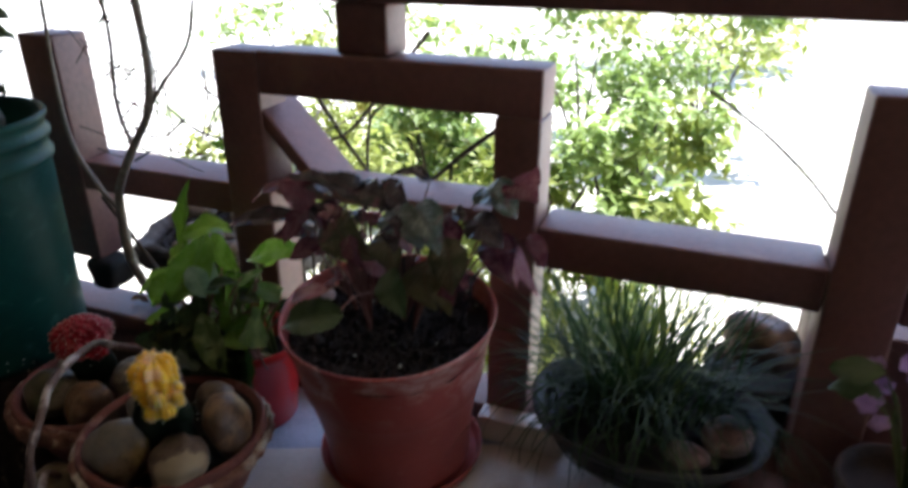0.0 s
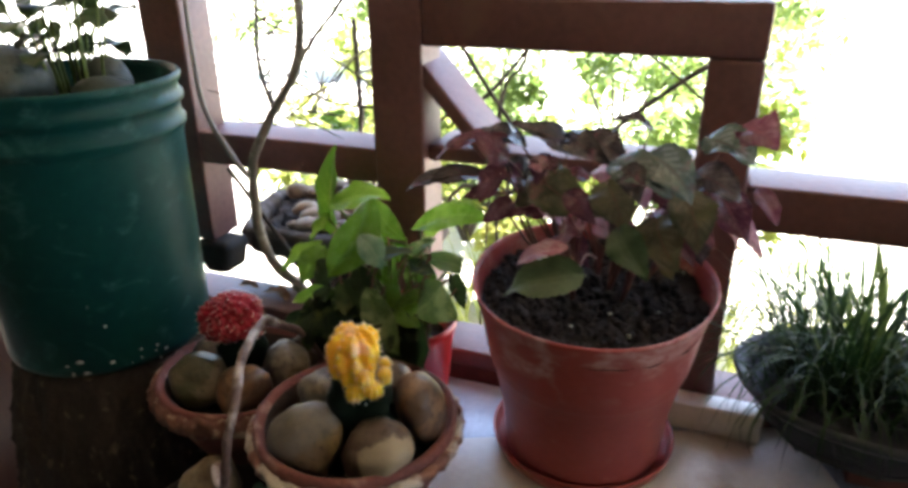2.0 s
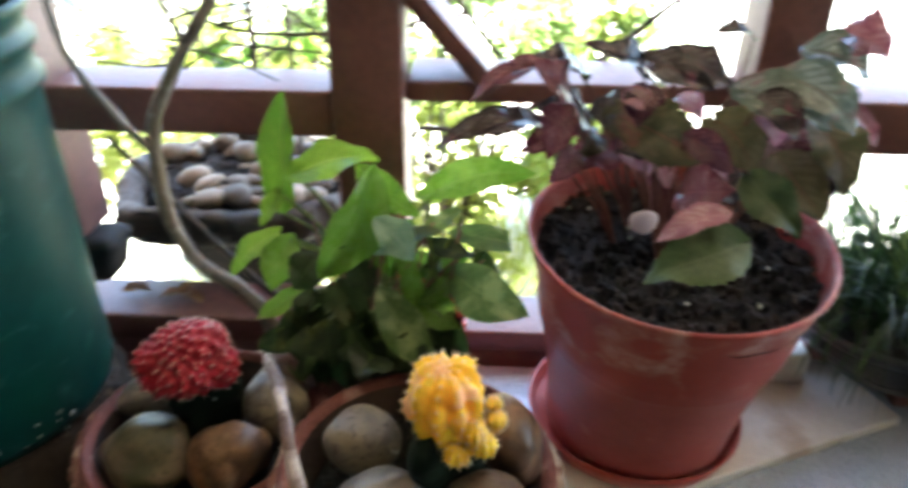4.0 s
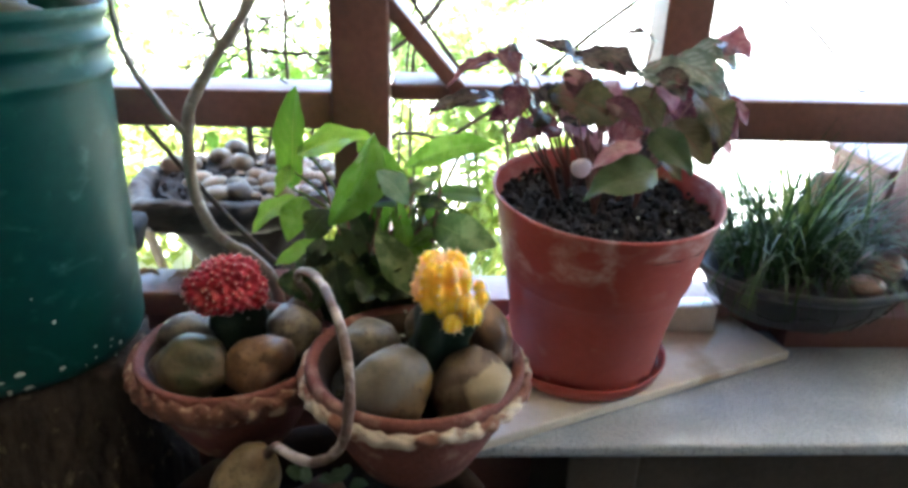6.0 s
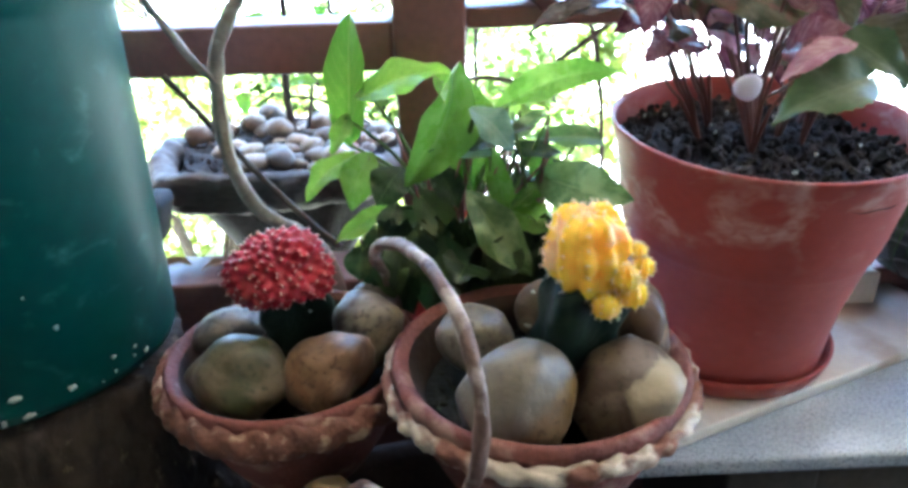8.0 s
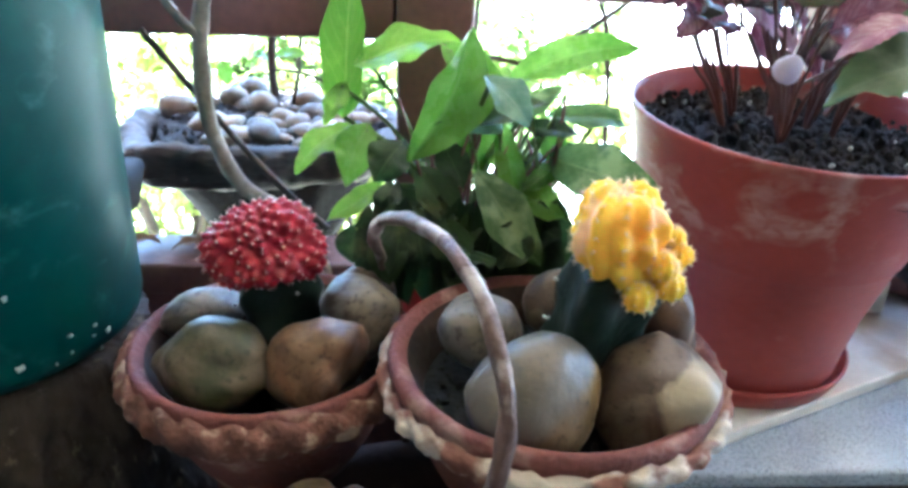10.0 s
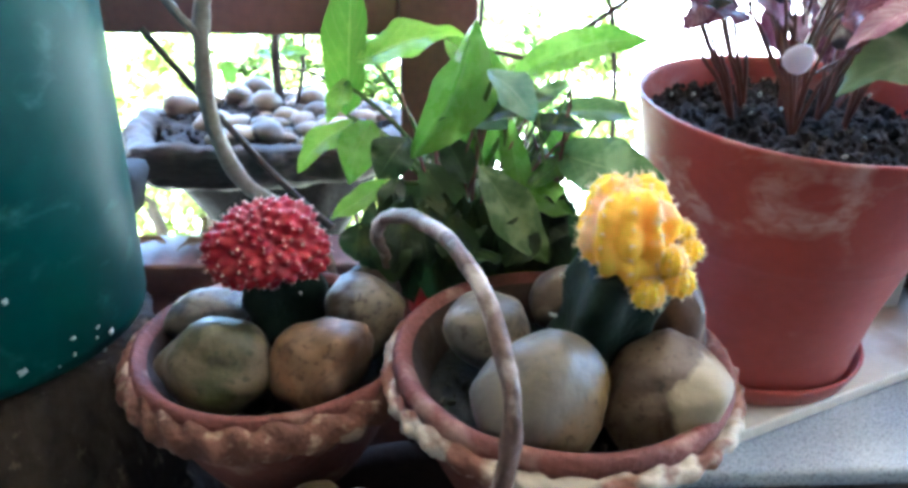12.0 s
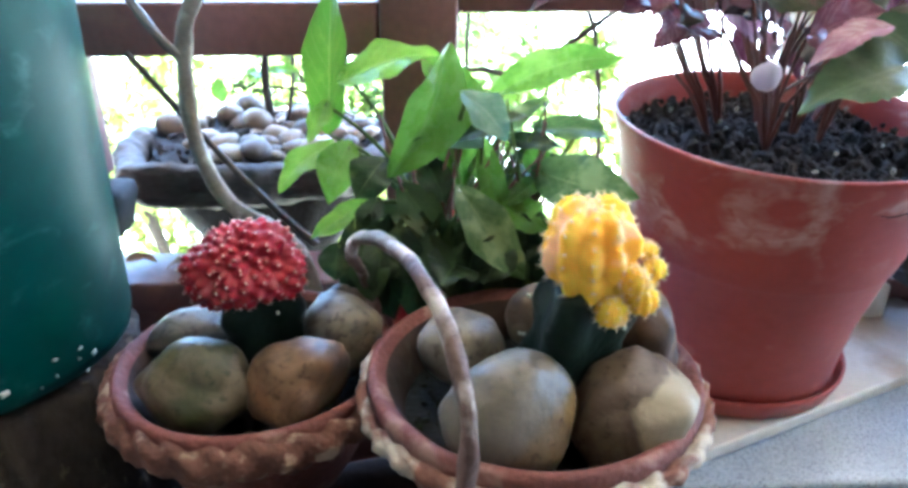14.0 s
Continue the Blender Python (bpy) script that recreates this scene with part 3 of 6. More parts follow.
for name, lo, hi in [
    ("post", (-0.391, Y0, 0.1635), (-0.322, Y1, 0.652)),
    ("post", (-0.002, Y0, 0.1635), (0.054, Y1, 0.597)),
    ("post", (0.373, Y0, 0.1635), (0.445, Y1, 0.652)),
    ("post", (-0.205, Y0 + 0.004, 0.655), (-0.137, Y1, 0.715)),
    ("post", (-0.738, Y0, 0.30), (-0.669, Y1, 0.655)),
    ("top_beam", (-1.6, Y0 - 0.002, 0.716), (1.6, Y1 + 0.02, 0.79)),
    ("frame_rail", (-0.321, Y0, 0.598), (0.054, Y1, 0.654)),
    ("middle_rail", (-1.6, Y0 + 0.003, 0.421), (-0.392, Y1 + 0.018, 0.467)),
    ("middle_rail", (0.055, Y0 + 0.003, 0.415), (0.372, Y1 + 0.018, 0.467)),
    ("middle_rail", (0.446, Y0 + 0.003, 0.415), (1.6, Y1 + 0.018, 0.467)),
    ("middle_rail", (-0.321, Y0 + 0.012, 0.456), (-0.003, Y1 + 0.04, 0.476)),
    ("bottom_rail", (-1.6, Y0 + 0.004, 0.164), (-0.392, Y1 + 0.02, 0.198)),
    ("bottom_rail", (-0.321, Y0 + 0.004, 0.164), (-0.003, Y1 + 0.02, 0.190)),
    ("bottom_rail", (0.055, Y0 + 0.004, 0.164), (0.372, Y1 + 0.02, 0.186)),
    ("bottom_rail", (0.446, Y0 + 0.004, 0.164), (1.6, Y1 + 0.02, 0.186)),
    ("post", (-1.6, Y0, 0.1635), (-1.53, Y1 + 0.02, 0.715)),
    ("post", (1.53, Y0, 0.1635), (1.6, Y1 + 0.02, 0.715)),
]:
    part(name, box(lo, hi, 0.004), WOOD, railing)
brace = box((-0.009, -0.042, -0.088), (0.009, 0.042, 0.088), 0.003)
bmesh.ops.transform(brace, matrix=pose(-0.296, 0.735, 0.535, 0, -42, 0), verts=brace.verts)
part("brace", brace, WOOD, railing)
part("ledge", box((0.203, 0.640, 0.1485), (1.52, 0.6895, 0.1955), 0.003), WOOD, railing)
part("skirt_board", box((-1.6, Y0 + 0.012, -0.46), (1.6, Y1 - 0.01, 0.1625), 0.002), WOOD, railing)


foot = box((-0.702, 0.682, 0.247), (-0.640, 0.738, 0.2995), 0.013)
for v in foot.verts:
    if v.co.z < 0.27:
        v.co.x += 0.008 if v.co.x < -0.671 else -0.008
part("post_foot", foot, FOOT, railing, "black block under the short post")

# ---- table and board ----
TABLE_TOP = 0.148
table = thing("stone_table", (0.3, 0.56, -0.46), "blue-grey speckled stone table against the railing", "table")
part("table_top", box((-0.335, 0.445, TABLE_TOP - 0.016), (1.3, 0.688, TABLE_TOP), 0.004), TABLE, table)
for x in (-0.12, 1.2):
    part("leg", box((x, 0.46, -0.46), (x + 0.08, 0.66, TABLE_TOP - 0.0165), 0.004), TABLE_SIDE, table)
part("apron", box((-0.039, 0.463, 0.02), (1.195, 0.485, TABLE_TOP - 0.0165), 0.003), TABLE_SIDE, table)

BOARD_TOP = 0.161
board = box((-0.56, 0.0, 0.0), (0.0, 0.108, 0.012), 0.002)
bmesh.ops.transform(board, matrix=pose(0.195, 0.612, TABLE_TOP + 0.001, 0, 0, 23.0), verts=board.verts)
tagged(part("board", board, BOARD), "whitewashed wooden board lying askew on the stone table", "board")
# added pale block: stands for the brightness of the bottom rail below the post
tagged(part("offcut", box((-0.004, 0.658, 0.1622), (0.112, 0.6888, 0.199), 0.003), BOARD), "pale strip added for the bright stretch of bottom rail below the post", "board")


# ---- large pot with begonia ----
begonia = thing("potted_begonia", (-0.086, 0.598, 0.170), "begonia with wine-red and green leaves in a red-brown plastic pot", "potted plant")
LEAN = (0.010, -0.105)


def pot_shape(a, r, z, k):
    return r * (1 + 0.006 * math.sin(2 * a + 0.6) + 0.004 * math.sin(5 * a))


pot_profile = [(0.0, 0.0), (0.082, 0.0), (0.087, 0.004), (0.089, 0.02), (0.0905, 0.045), (0.0935, 0.075), (0.099, 0.105), (0.1035, 0.128), (0.1050, 0.131), (0.1062, 0.134), (0.1066, 0.138), (0.1078, 0.141),
               (0.1095, 0.150), (0.1135, 0.180), (0.1185, 0.205), (0.1215, 0.214), (0.1230, 0.219), (0.1240, 0.2225), (0.1236, 0.2245), (0.1215, 0.2245),
               (0.1195, 0.219), (0.117, 0.205), (0.110, 0.18), (0.0, 0.18)]
pot = part("pot", lathe(pot_profile, 72, (-0.0855, 0.590, 0.170), LEAN, pot_shape), POT, begonia, "faded red-brown plastic pot with pale scuffs")


def soil_disc(r, z, centre, lean=(0, 0), height=0.012, seed=0, seg=96, rings=26):
    bm = bmesh.new()
    last = None
    mid = bm.verts.new((centre[0] + lean[0] * z, centre[1] + lean[1] * z, centre[2] + z + height * 0.6))
    for k in range(1, rings + 1):
        rr = r * k / rings
        ring = []
        for i in range(seg):
            a = 2 * math.pi * i / seg
            x, y = rr * math.cos(a), rr * math.sin(a)
            h = height * (0.6 * noise.noise(Vector((x * 40 + seed, y * 40, 0))) + 0.6 * abs(noise.noise(Vector((x * 130 + seed, y * 130, 5)))) + 0.4 * abs(noise.noise(Vector((x * 260 + seed, y * 260, 9))))) + height * 0.4 * (1 - (k / rings) ** 2)
            ring.append(bm.verts.new((centre[0] + lean[0] * z + x, centre[1] + lean[1] * z + y, centre[2] + z + h - lean[0] * x - lean[1] * y)))
        for i in range(seg):
            j = (i + 1) % seg
            if last is None:
                bm.faces.new((mid, ring[i], ring[j]))
            else:
                bm.faces.new((last[i], ring[i], ring[j], last[j]))
        last = ring
    return bm


def crumbs(count, r, z, centre, lean, small, large, seed):
    """Loose lumps of soil, in one mesh."""
    rnd = random.Random(seed)
    verts, faces = [], []
    ico = bmesh.new()
    bmesh.ops.create_icosphere(ico, subdivisions=1, radius=1)
    base = [v.co.copy() for v in ico.verts]
    tris = [[v.index for v in f.verts] for f in ico.faces]
    ico.free()
    for _ in range(count):
        an, rr, s = rnd.uniform(0, 6.283), r * math.sqrt(rnd.random()), rnd.uniform(small, large)
        x, y = rr * math.cos(an), rr * math.sin(an)
        at = Vector((centre[0] + lean[0] * z + x, centre[1] + lean[1] * z + y, centre[2] + z - lean[0] * x - lean[1] * y + s * 0.5))
        turn = Euler((rnd.uniform(0, 6), rnd.uniform(0, 6), rnd.uniform(0, 6))).to_matrix()
        n0 = len(verts)
        verts.extend(at + turn @ Vector((q.x * s * 1.2, q.y * s * rnd.uniform(0.6, 1), q.z * s * 0.7)) for q in base)
        faces.extend([n0 + i for i in t] for t in tris)
    me = bpy.data.meshes.new("crumbs")
    me.from_pydata(verts, [], faces)
    return me


def crumb_part(me, mat, parent, label):
    me.materials.append(mat)
    ob = new("loose_soil", me)
    ob.parent = parent
    ob.matrix_parent_inverse = Matrix.Translation(-parent.location)
    tagged(ob, label, kind="stuff")


crumb_part(crumbs(700, 0.112, 0.203, (-0.0855, 0.590, 0.170), LEAN, 0.0015, 0.0048, 3), CRUMB, begonia, "dark crumbs of potting soil")
crumb_part(crumbs(150, 0.110, 0.202, (-0.0855, 0.590, 0.170), LEAN, 0.004, 0.0085, 41), SOIL, begonia, "dark lumps of potting soil")
crumb_part(crumbs(16, 0.105, 0.209, (-0.0855, 0.590, 0.170), LEAN, 0.0012, 0.0026, 8), FLECK, begonia, "white perlite grains")
part("soil", soil_disc(0.1172, 0.196, (-0.0855, 0.590, 0.170), LEAN, 0.012, 1), SOIL, begonia, "dark crumbly potting soil")
saucer = lathe([(0.0, 0.0), (0.093, 0.0), (0.099, 0.003), (0.1035, 0.014), (0.105, 0.018), (0.105, 0.0205), (0.103, 0.021), (0.1015, 0.017), (0.0985, 0.009), (0.097, 0.0065), (0.0, 0.0065)], 64, (-0.087, 0.598, BOARD_TOP + 0.001))
tagged(part("plant_saucer", saucer, POT), "red-brown plastic saucer under the big plant pot", "saucer")

SOIL_AT = Vector((-0.085, 0.572, 0.370))


def stem_to(plant, root, end, r0, r1, mat, name, bow=0.03):
    root, end = Vector(root), Vector(end)
    mid = root.lerp(end, 0.55) + Vector((0, 0, bow))
    part(name, tube([root, mid, end], r0, r1, 5, 6), mat, plant)


LEAF_COUNT = [0]
BEG_ROOTS = [SOIL_AT + Vector((-0.045 + 0.0155 * k, 0.030 * math.sin(2.4 * k) + 0.008, 0)) for k in range(7)]


def begonia_leaf(base, tip, width, lean, mat):
    """lean: 0 shows the blade's face to the front, 1 lays it flat."""
    LEAF_COUNT[0] += 1
    k = LEAF_COUNT[0]
    rnd = random.Random(k)
    face = Vector((rnd.uniform(-0.5, 0.3), -1 + 0.75 * lean, 0.25 + 0.8 * lean))
    part("leaf", leaf_mesh(base, tip, width * 1.05, face, "wing", 0.42, 0.14, 0.09, 22), mat, begonia)
    base = Vector(base)
    root = min(BEG_ROOTS, key=lambda q: abs(q.x - SOIL_AT.x - 0.4 * (base.x - SOIL_AT.x)) + rnd.uniform(0, 0.015))
    node = root + Vector((0.35 * (base.x - root.x), 0.25 * (base.y - root.y), 0.045 + 0.2 * max(0, base.z - 0.45)))
    part("stem", tube([root, root.lerp(node, 0.6) + Vector((0, 0, 0.006)), node, node.lerp(base, 0.6) + Vector((0, 0, 0.012)), base], 0.0017, 0.0009, 4, 6), BEG_STEM, begonia)


c, d, e, f, g, p = BEG_DARK, BEG_RED, BEG_SILVER, BEG_OLIVE, BEG_GREEN, BEG_PINK
begonia_leaf((-0.201, 0.580, 0.481), (-0.264, 0.550, 0.479), 0.030, 0.7, c)
begonia_leaf((-0.184, 0.580, 0.507), (-0.211, 0.560, 0.536), 0.037, 0.5, d)
begonia_leaf((-0.171, 0.600, 0.514), (-0.210, 0.580, 0.535), 0.038, 0.8, c)
begonia_leaf((-0.114, 0.600, 0.509), (-0.174, 0.570, 0.547), 0.037, 0.7, c)
begonia_leaf((-0.102, 0.600, 0.531), (-0.059, 0.580, 0.513), 0.040, 0.7, c)
begonia_leaf((-0.044, 0.600, 0.544), (-0.081, 0.580, 0.551), 0.024, 0.9, c)
begonia_leaf((-0.038, 0.550, 0.530), (0.003, 0.510, 0.501), 0.044, 0.6, e)
begonia_leaf((-0.054, 0.530, 0.522), (-0.040, 0.500, 0.501), 0.029, 0.4, c)
begonia_leaf((-0.147, 0.560, 0.496), (-0.075, 0.530, 0.474), 0.050, 0.5, f)
begonia_leaf((-0.075, 0.560, 0.494), (-0.052, 0.520, 0.466), 0.050, 0.4, f)
begonia_leaf((-0.130, 0.550, 0.520), (-0.138, 0.530, 0.498), 0.030, 0.4, d)
begonia_leaf((-0.187, 0.570, 0.499), (-0.198, 0.540, 0.467), 0.031, 0.4, d)
begonia_leaf((-0.190, 0.570, 0.474), (-0.219, 0.550, 0.468), 0.024, 0.5, d)
begonia_leaf((-0.080, 0.450, 0.450), (-0.141, 0.440, 0.425), 0.043, 0.45, g)
begonia_leaf((-0.093, 0.452, 0.470), (-0.134, 0.452, 0.449), 0.022, 0.9, p)
begonia_leaf((-0.105, 0.520, 0.495), (-0.075, 0.500, 0.477), 0.024, 0.4, d)
begonia_leaf((-0.026, 0.550, 0.469), (0.000, 0.510, 0.439), 0.050, 0.4, f)
begonia_leaf((-0.004, 0.570, 0.475), (0.027, 0.530, 0.455), 0.026, 0.5, d)
begonia_leaf((0.011, 0.630, 0.530), (0.055, 0.600, 0.513), 0.051, 0.7, e)
begonia_leaf((0.026, 0.620, 0.479), (0.057, 0.580, 0.445), 0.045, 0.4, d)
begonia_leaf((0.050, 0.640, 0.460), (0.077, 0.629, 0.410), 0.017, 0.3, p)
begonia_leaf((0.026, 0.640, 0.458), (0.050, 0.630, 0.414), 0.017, 0.4, p)
begonia_leaf((0.063, 0.640, 0.478), (0.084, 0.620, 0.450), 0.024, 0.5, d)
begonia_leaf((0.040, 0.640, 0.541), (0.073, 0.620, 0.529), 0.052, 0.6, d)
begonia_leaf((-0.056, 0.520, 0.466), (-0.024, 0.490, 0.434), 0.036, 0.4, g)
begonia_leaf((-0.066, 0.550, 0.521), (-0.013, 0.510, 0.506), 0.043, 0.5, e)
begonia_leaf((-0.223, 0.580, 0.488), (-0.284, 0.550, 0.469), 0.025, 0.8, c)
begonia_leaf((-0.205, 0.600, 0.523), (-0.259, 0.570, 0.499), 0.028, 0.7, d)
begonia_leaf((-0.128, 0.600, 0.528), (-0.076, 0.570, 0.514), 0.035, 0.7, c)
begonia_leaf((-0.023, 0.560, 0.454), (0.012, 0.530, 0.436), 0.034, 0.4, d)
begonia_leaf((-0.101, 0.545, 0.492), (-0.090, 0.535, 0.478), 0.018, 0.4, p)
begonia_leaf((-0.080, 0.540, 0.476), (-0.070, 0.532, 0.461), 0.016, 0.4, p)
begonia_leaf((-0.145, 0.545, 0.518), (-0.130, 0.535, 0.506), 0.020, 0.5, p)
begonia_leaf((-0.045, 0.545, 0.516), (-0.037, 0.532, 0.485), 0.026, 0.3, p)
begonia_leaf((-0.079, 0.540, 0.463), (-0.066, 0.530, 0.452), 0.018, 0.5, p)
begonia_leaf((-0.106, 0.500, 0.461), (-0.083, 0.470, 0.478), 0.044, 0.6, d)
begonia_leaf((-0.160, 0.610, 0.470), (-0.205, 0.590, 0.492), 0.046, 0.6, c)
begonia_leaf((-0.140, 0.590, 0.455), (-0.178, 0.570, 0.446), 0.040, 0.5, d)
begonia_leaf((-0.030, 0.600, 0.500), (-0.005, 0.580, 0.462), 0.045, 0.5, d)
begonia_leaf((0.005, 0.610, 0.500), (0.046, 0.585, 0.482), 0.042, 0.6, c)
begonia_leaf((-0.070, 0.580, 0.452), (-0.045, 0.560, 0.425), 0.040, 0.4, c)
begonia_leaf((-0.006, 0.550, 0.497), (0.014, 0.520, 0.453), 0.044, 0.5, f)
for k in range(20):
    rnd = random.Random(2100 + k)
    bs = Vector((rnd.uniform(-0.175, 0.02), rnd.uniform(0.545, 0.635), rnd.uniform(0.415, 0.50)))
    tp = bs + Vector((rnd.uniform(-0.03, 0.03), rnd.uniform(-0.03, 0.0), rnd.uniform(-0.034, 0.006))).normalized() * rnd.uniform(0.026, 0.042)
    begonia_leaf(bs, tp, rnd.uniform(0.018, 0.030), rnd.uniform(0.2, 0.8), (c, d, d, f, p, c, d)[k % 7])
petal = bmesh.new()
bmesh.ops.create_icosphere(petal, subdivisions=2, radius=1)
for v in petal.verts:
    v.co = Vector((-0.128 + v.co.x * 0.011, 0.507 + v.co.y * 0.003 + 0.004 * v.co.x**2, 0.434 + v.co.z * 0.010))
part("petal", petal, PETAL, begonia, "fallen pale lilac petal")

# ---- arrowhead plant in a red pot ----
arrowhead = thing("potted_arrowhead_plant", (-0.325, 0.614, 0.149), "arrowhead vine with fresh green leaves in a bright red pot", "potted plant")
part("pot", lathe([(0.0, 0.0), (0.052, 0.0), (0.055, 0.004), (0.061, 0.06), (0.0662, 0.113), (0.0692, 0.116), (0.0700, 0.128), (0.0680, 0.129), (0.0645, 0.118), (0.059, 0.085), (0.0, 0.085)], 48,
                  (-0.325, 0.614, TABLE_TOP + 0.001)), RED_POT, arrowhead, "bright red plastic pot")
part("soil", soil_disc(0.0600, 0.092, (-0.325, 0.614, TABLE_TOP + 0.001), (0, 0), 0.01, 4, 64, 16), SOIL, arrowhead)


def arrow_leaf(base, tip, width, lean, mat, fold=0.0, turn=0.0):
    LEAF_COUNT[0] += 1
    rnd = random.Random(LEAF_COUNT[0])
    face = Vector((turn or (rnd.uniform(-0.35, 0.35) if lean > 0.25 else 0.1), -1 + 0.75 * lean, 0.25 + 0.8 * lean))
    blade = leaf_mesh(base, tip, width * 1.08, face, "oval" if lean < 0.25 else "arrow", fold or (0.55 if lean < 0.25 else 0.32), 0.06, 0.0, 14)
    # the big pot stands in the way of some blades: they lie against its side
    for v in blade.verts:
        h = v.co.z - 0.170
        if h < 0.235:
            cx, cy = -0.0855 + LEAN[0] * h, 0.590 + LEAN[1] * h
            off = Vector((v.co.x - cx, v.co.y - cy))
            keep = 0.096 + 0.034 * max(0, h) / 0.22 + 0.009
            if off.length < keep:
                off = off.normalized() * (keep + 0.3 * (keep - off.length) * 0.1)
                v.co.x, v.co.y = cx + off.x, cy + off.y
    part("leaf", blade, mat, arrowhead)
    root = Vector((-0.325 + rnd.uniform(-0.035, 0.035), 0.612 + rnd.uniform(-0.03, 0.03), 0.243))
    stem_to(arrowhead, root, base, 0.0026, 0.0016, ARROW_STEM, "petiole", 0.025)


a, b, w = ARROW, ARROW_PALE, ARROW_PALE_SHEEN
# leaves of material w carry a painted sheen
arrow_leaf((-0.324, 0.524, 0.419), (-0.297, 0.513, 0.392), 0.030, 0.7, w)
arrow_leaf((-0.434, 0.640, 0.364), (-0.425, 0.655, 0.480), 0.038, 0.15, ARROW_BRIGHT, 0.75, -0.35)
arrow_leaf((-0.412, 0.620, 0.415), (-0.337, 0.620, 0.431), 0.042, 0.6, ARROW_BRIGHT)
arrow_leaf((-0.347, 0.600, 0.428), (-0.298, 0.580, 0.397), 0.030, 0.5, a)
arrow_leaf((-0.339, 0.565, 0.437), (-0.379, 0.535, 0.359), 0.050, 0.35, a, 1.1, 0.75)
arrow_leaf((-0.292, 0.602, 0.406), (-0.201, 0.589, 0.434), 0.036, 0.6, a)
arrow_leaf((-0.296, 0.630, 0.386), (-0.275, 0.640, 0.396), 0.020, 0.6, ARROW_BRIGHT)
arrow_leaf((-0.325, 0.550, 0.385), (-0.277, 0.550, 0.400), 0.021, 0.75, ARROW_SHADED)
arrow_leaf((-0.265, 0.570, 0.385), (-0.195, 0.550, 0.383), 0.025, 0.7, b)
arrow_leaf((-0.264, 0.550, 0.356), (-0.206, 0.500, 0.353), 0.045, 0.4, b)
arrow_leaf((-0.431, 0.600, 0.364), (-0.466, 0.570, 0.336), 0.027, 0.5, ARROW_BRIGHT)
arrow_leaf((-0.412, 0.580, 0.369), (-0.425, 0.550, 0.335), 0.033, 0.4, a)
arrow_leaf((-0.403, 0.560, 0.330), (-0.441, 0.546, 0.308), 0.020, 0.6, ARROW_BRIGHT)
arrow_leaf((-0.390, 0.550, 0.336), (-0.396, 0.530, 0.314), 0.021, 0.4, ARROW_SHADED)
arrow_leaf((-0.386, 0.515, 0.319), (-0.393, 0.500, 0.285), 0.028, 0.3, ARROW_SHADED)
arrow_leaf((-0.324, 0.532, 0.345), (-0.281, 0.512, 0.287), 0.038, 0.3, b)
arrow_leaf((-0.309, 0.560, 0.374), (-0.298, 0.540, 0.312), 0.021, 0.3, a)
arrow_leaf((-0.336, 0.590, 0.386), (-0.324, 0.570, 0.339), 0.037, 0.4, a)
arrow_leaf((-0.368, 0.550, 0.344), (-0.343, 0.530, 0.305), 0.032, 0.4, ARROW_SHADED)
arrow_leaf((-0.349, 0.530, 0.319), (-0.369, 0.520, 0.291), 0.024, 0.4, ARROW_SHADED)
arrow_leaf((-0.291, 0.540, 0.337), (-0.253, 0.560, 0.353), 0.017, 0.6, a)
arrow_leaf((-0.249, 0.600, 0.352), (-0.229, 0.580, 0.321), 0.021, 0.5, ARROW_SHADED)
arrow_leaf((-0.434, 0.630, 0.392), (-0.447, 0.610, 0.365), 0.022, 0.5, ARROW_BRIGHT)
arrow_leaf((-0.352, 0.570, 0.402), (-0.310, 0.552, 0.377), 0.040, 0.45, w)
# low leaves before the pot, with the shade there in their colour
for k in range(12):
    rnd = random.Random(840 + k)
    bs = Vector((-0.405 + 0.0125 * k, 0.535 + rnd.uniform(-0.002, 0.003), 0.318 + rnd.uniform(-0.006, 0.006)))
    arrow_leaf(bs, bs + Vector((rnd.uniform(-0.012, 0.012), -0.001, -0.078)), rnd.uniform(0.034, 0.042), 0.35, ARROW_SHADED)
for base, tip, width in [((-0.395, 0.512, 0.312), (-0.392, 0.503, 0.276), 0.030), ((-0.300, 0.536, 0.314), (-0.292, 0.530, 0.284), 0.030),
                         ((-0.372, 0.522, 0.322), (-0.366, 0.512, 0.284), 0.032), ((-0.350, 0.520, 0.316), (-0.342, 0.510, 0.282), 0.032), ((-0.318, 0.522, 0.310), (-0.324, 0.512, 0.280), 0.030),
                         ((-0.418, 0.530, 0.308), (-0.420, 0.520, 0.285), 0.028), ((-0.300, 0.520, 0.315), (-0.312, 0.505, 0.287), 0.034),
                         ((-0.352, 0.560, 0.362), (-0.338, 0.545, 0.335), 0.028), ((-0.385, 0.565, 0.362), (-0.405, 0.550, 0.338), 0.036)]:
    arrow_leaf(base, tip, width, 0.35, ARROW_SHADED)
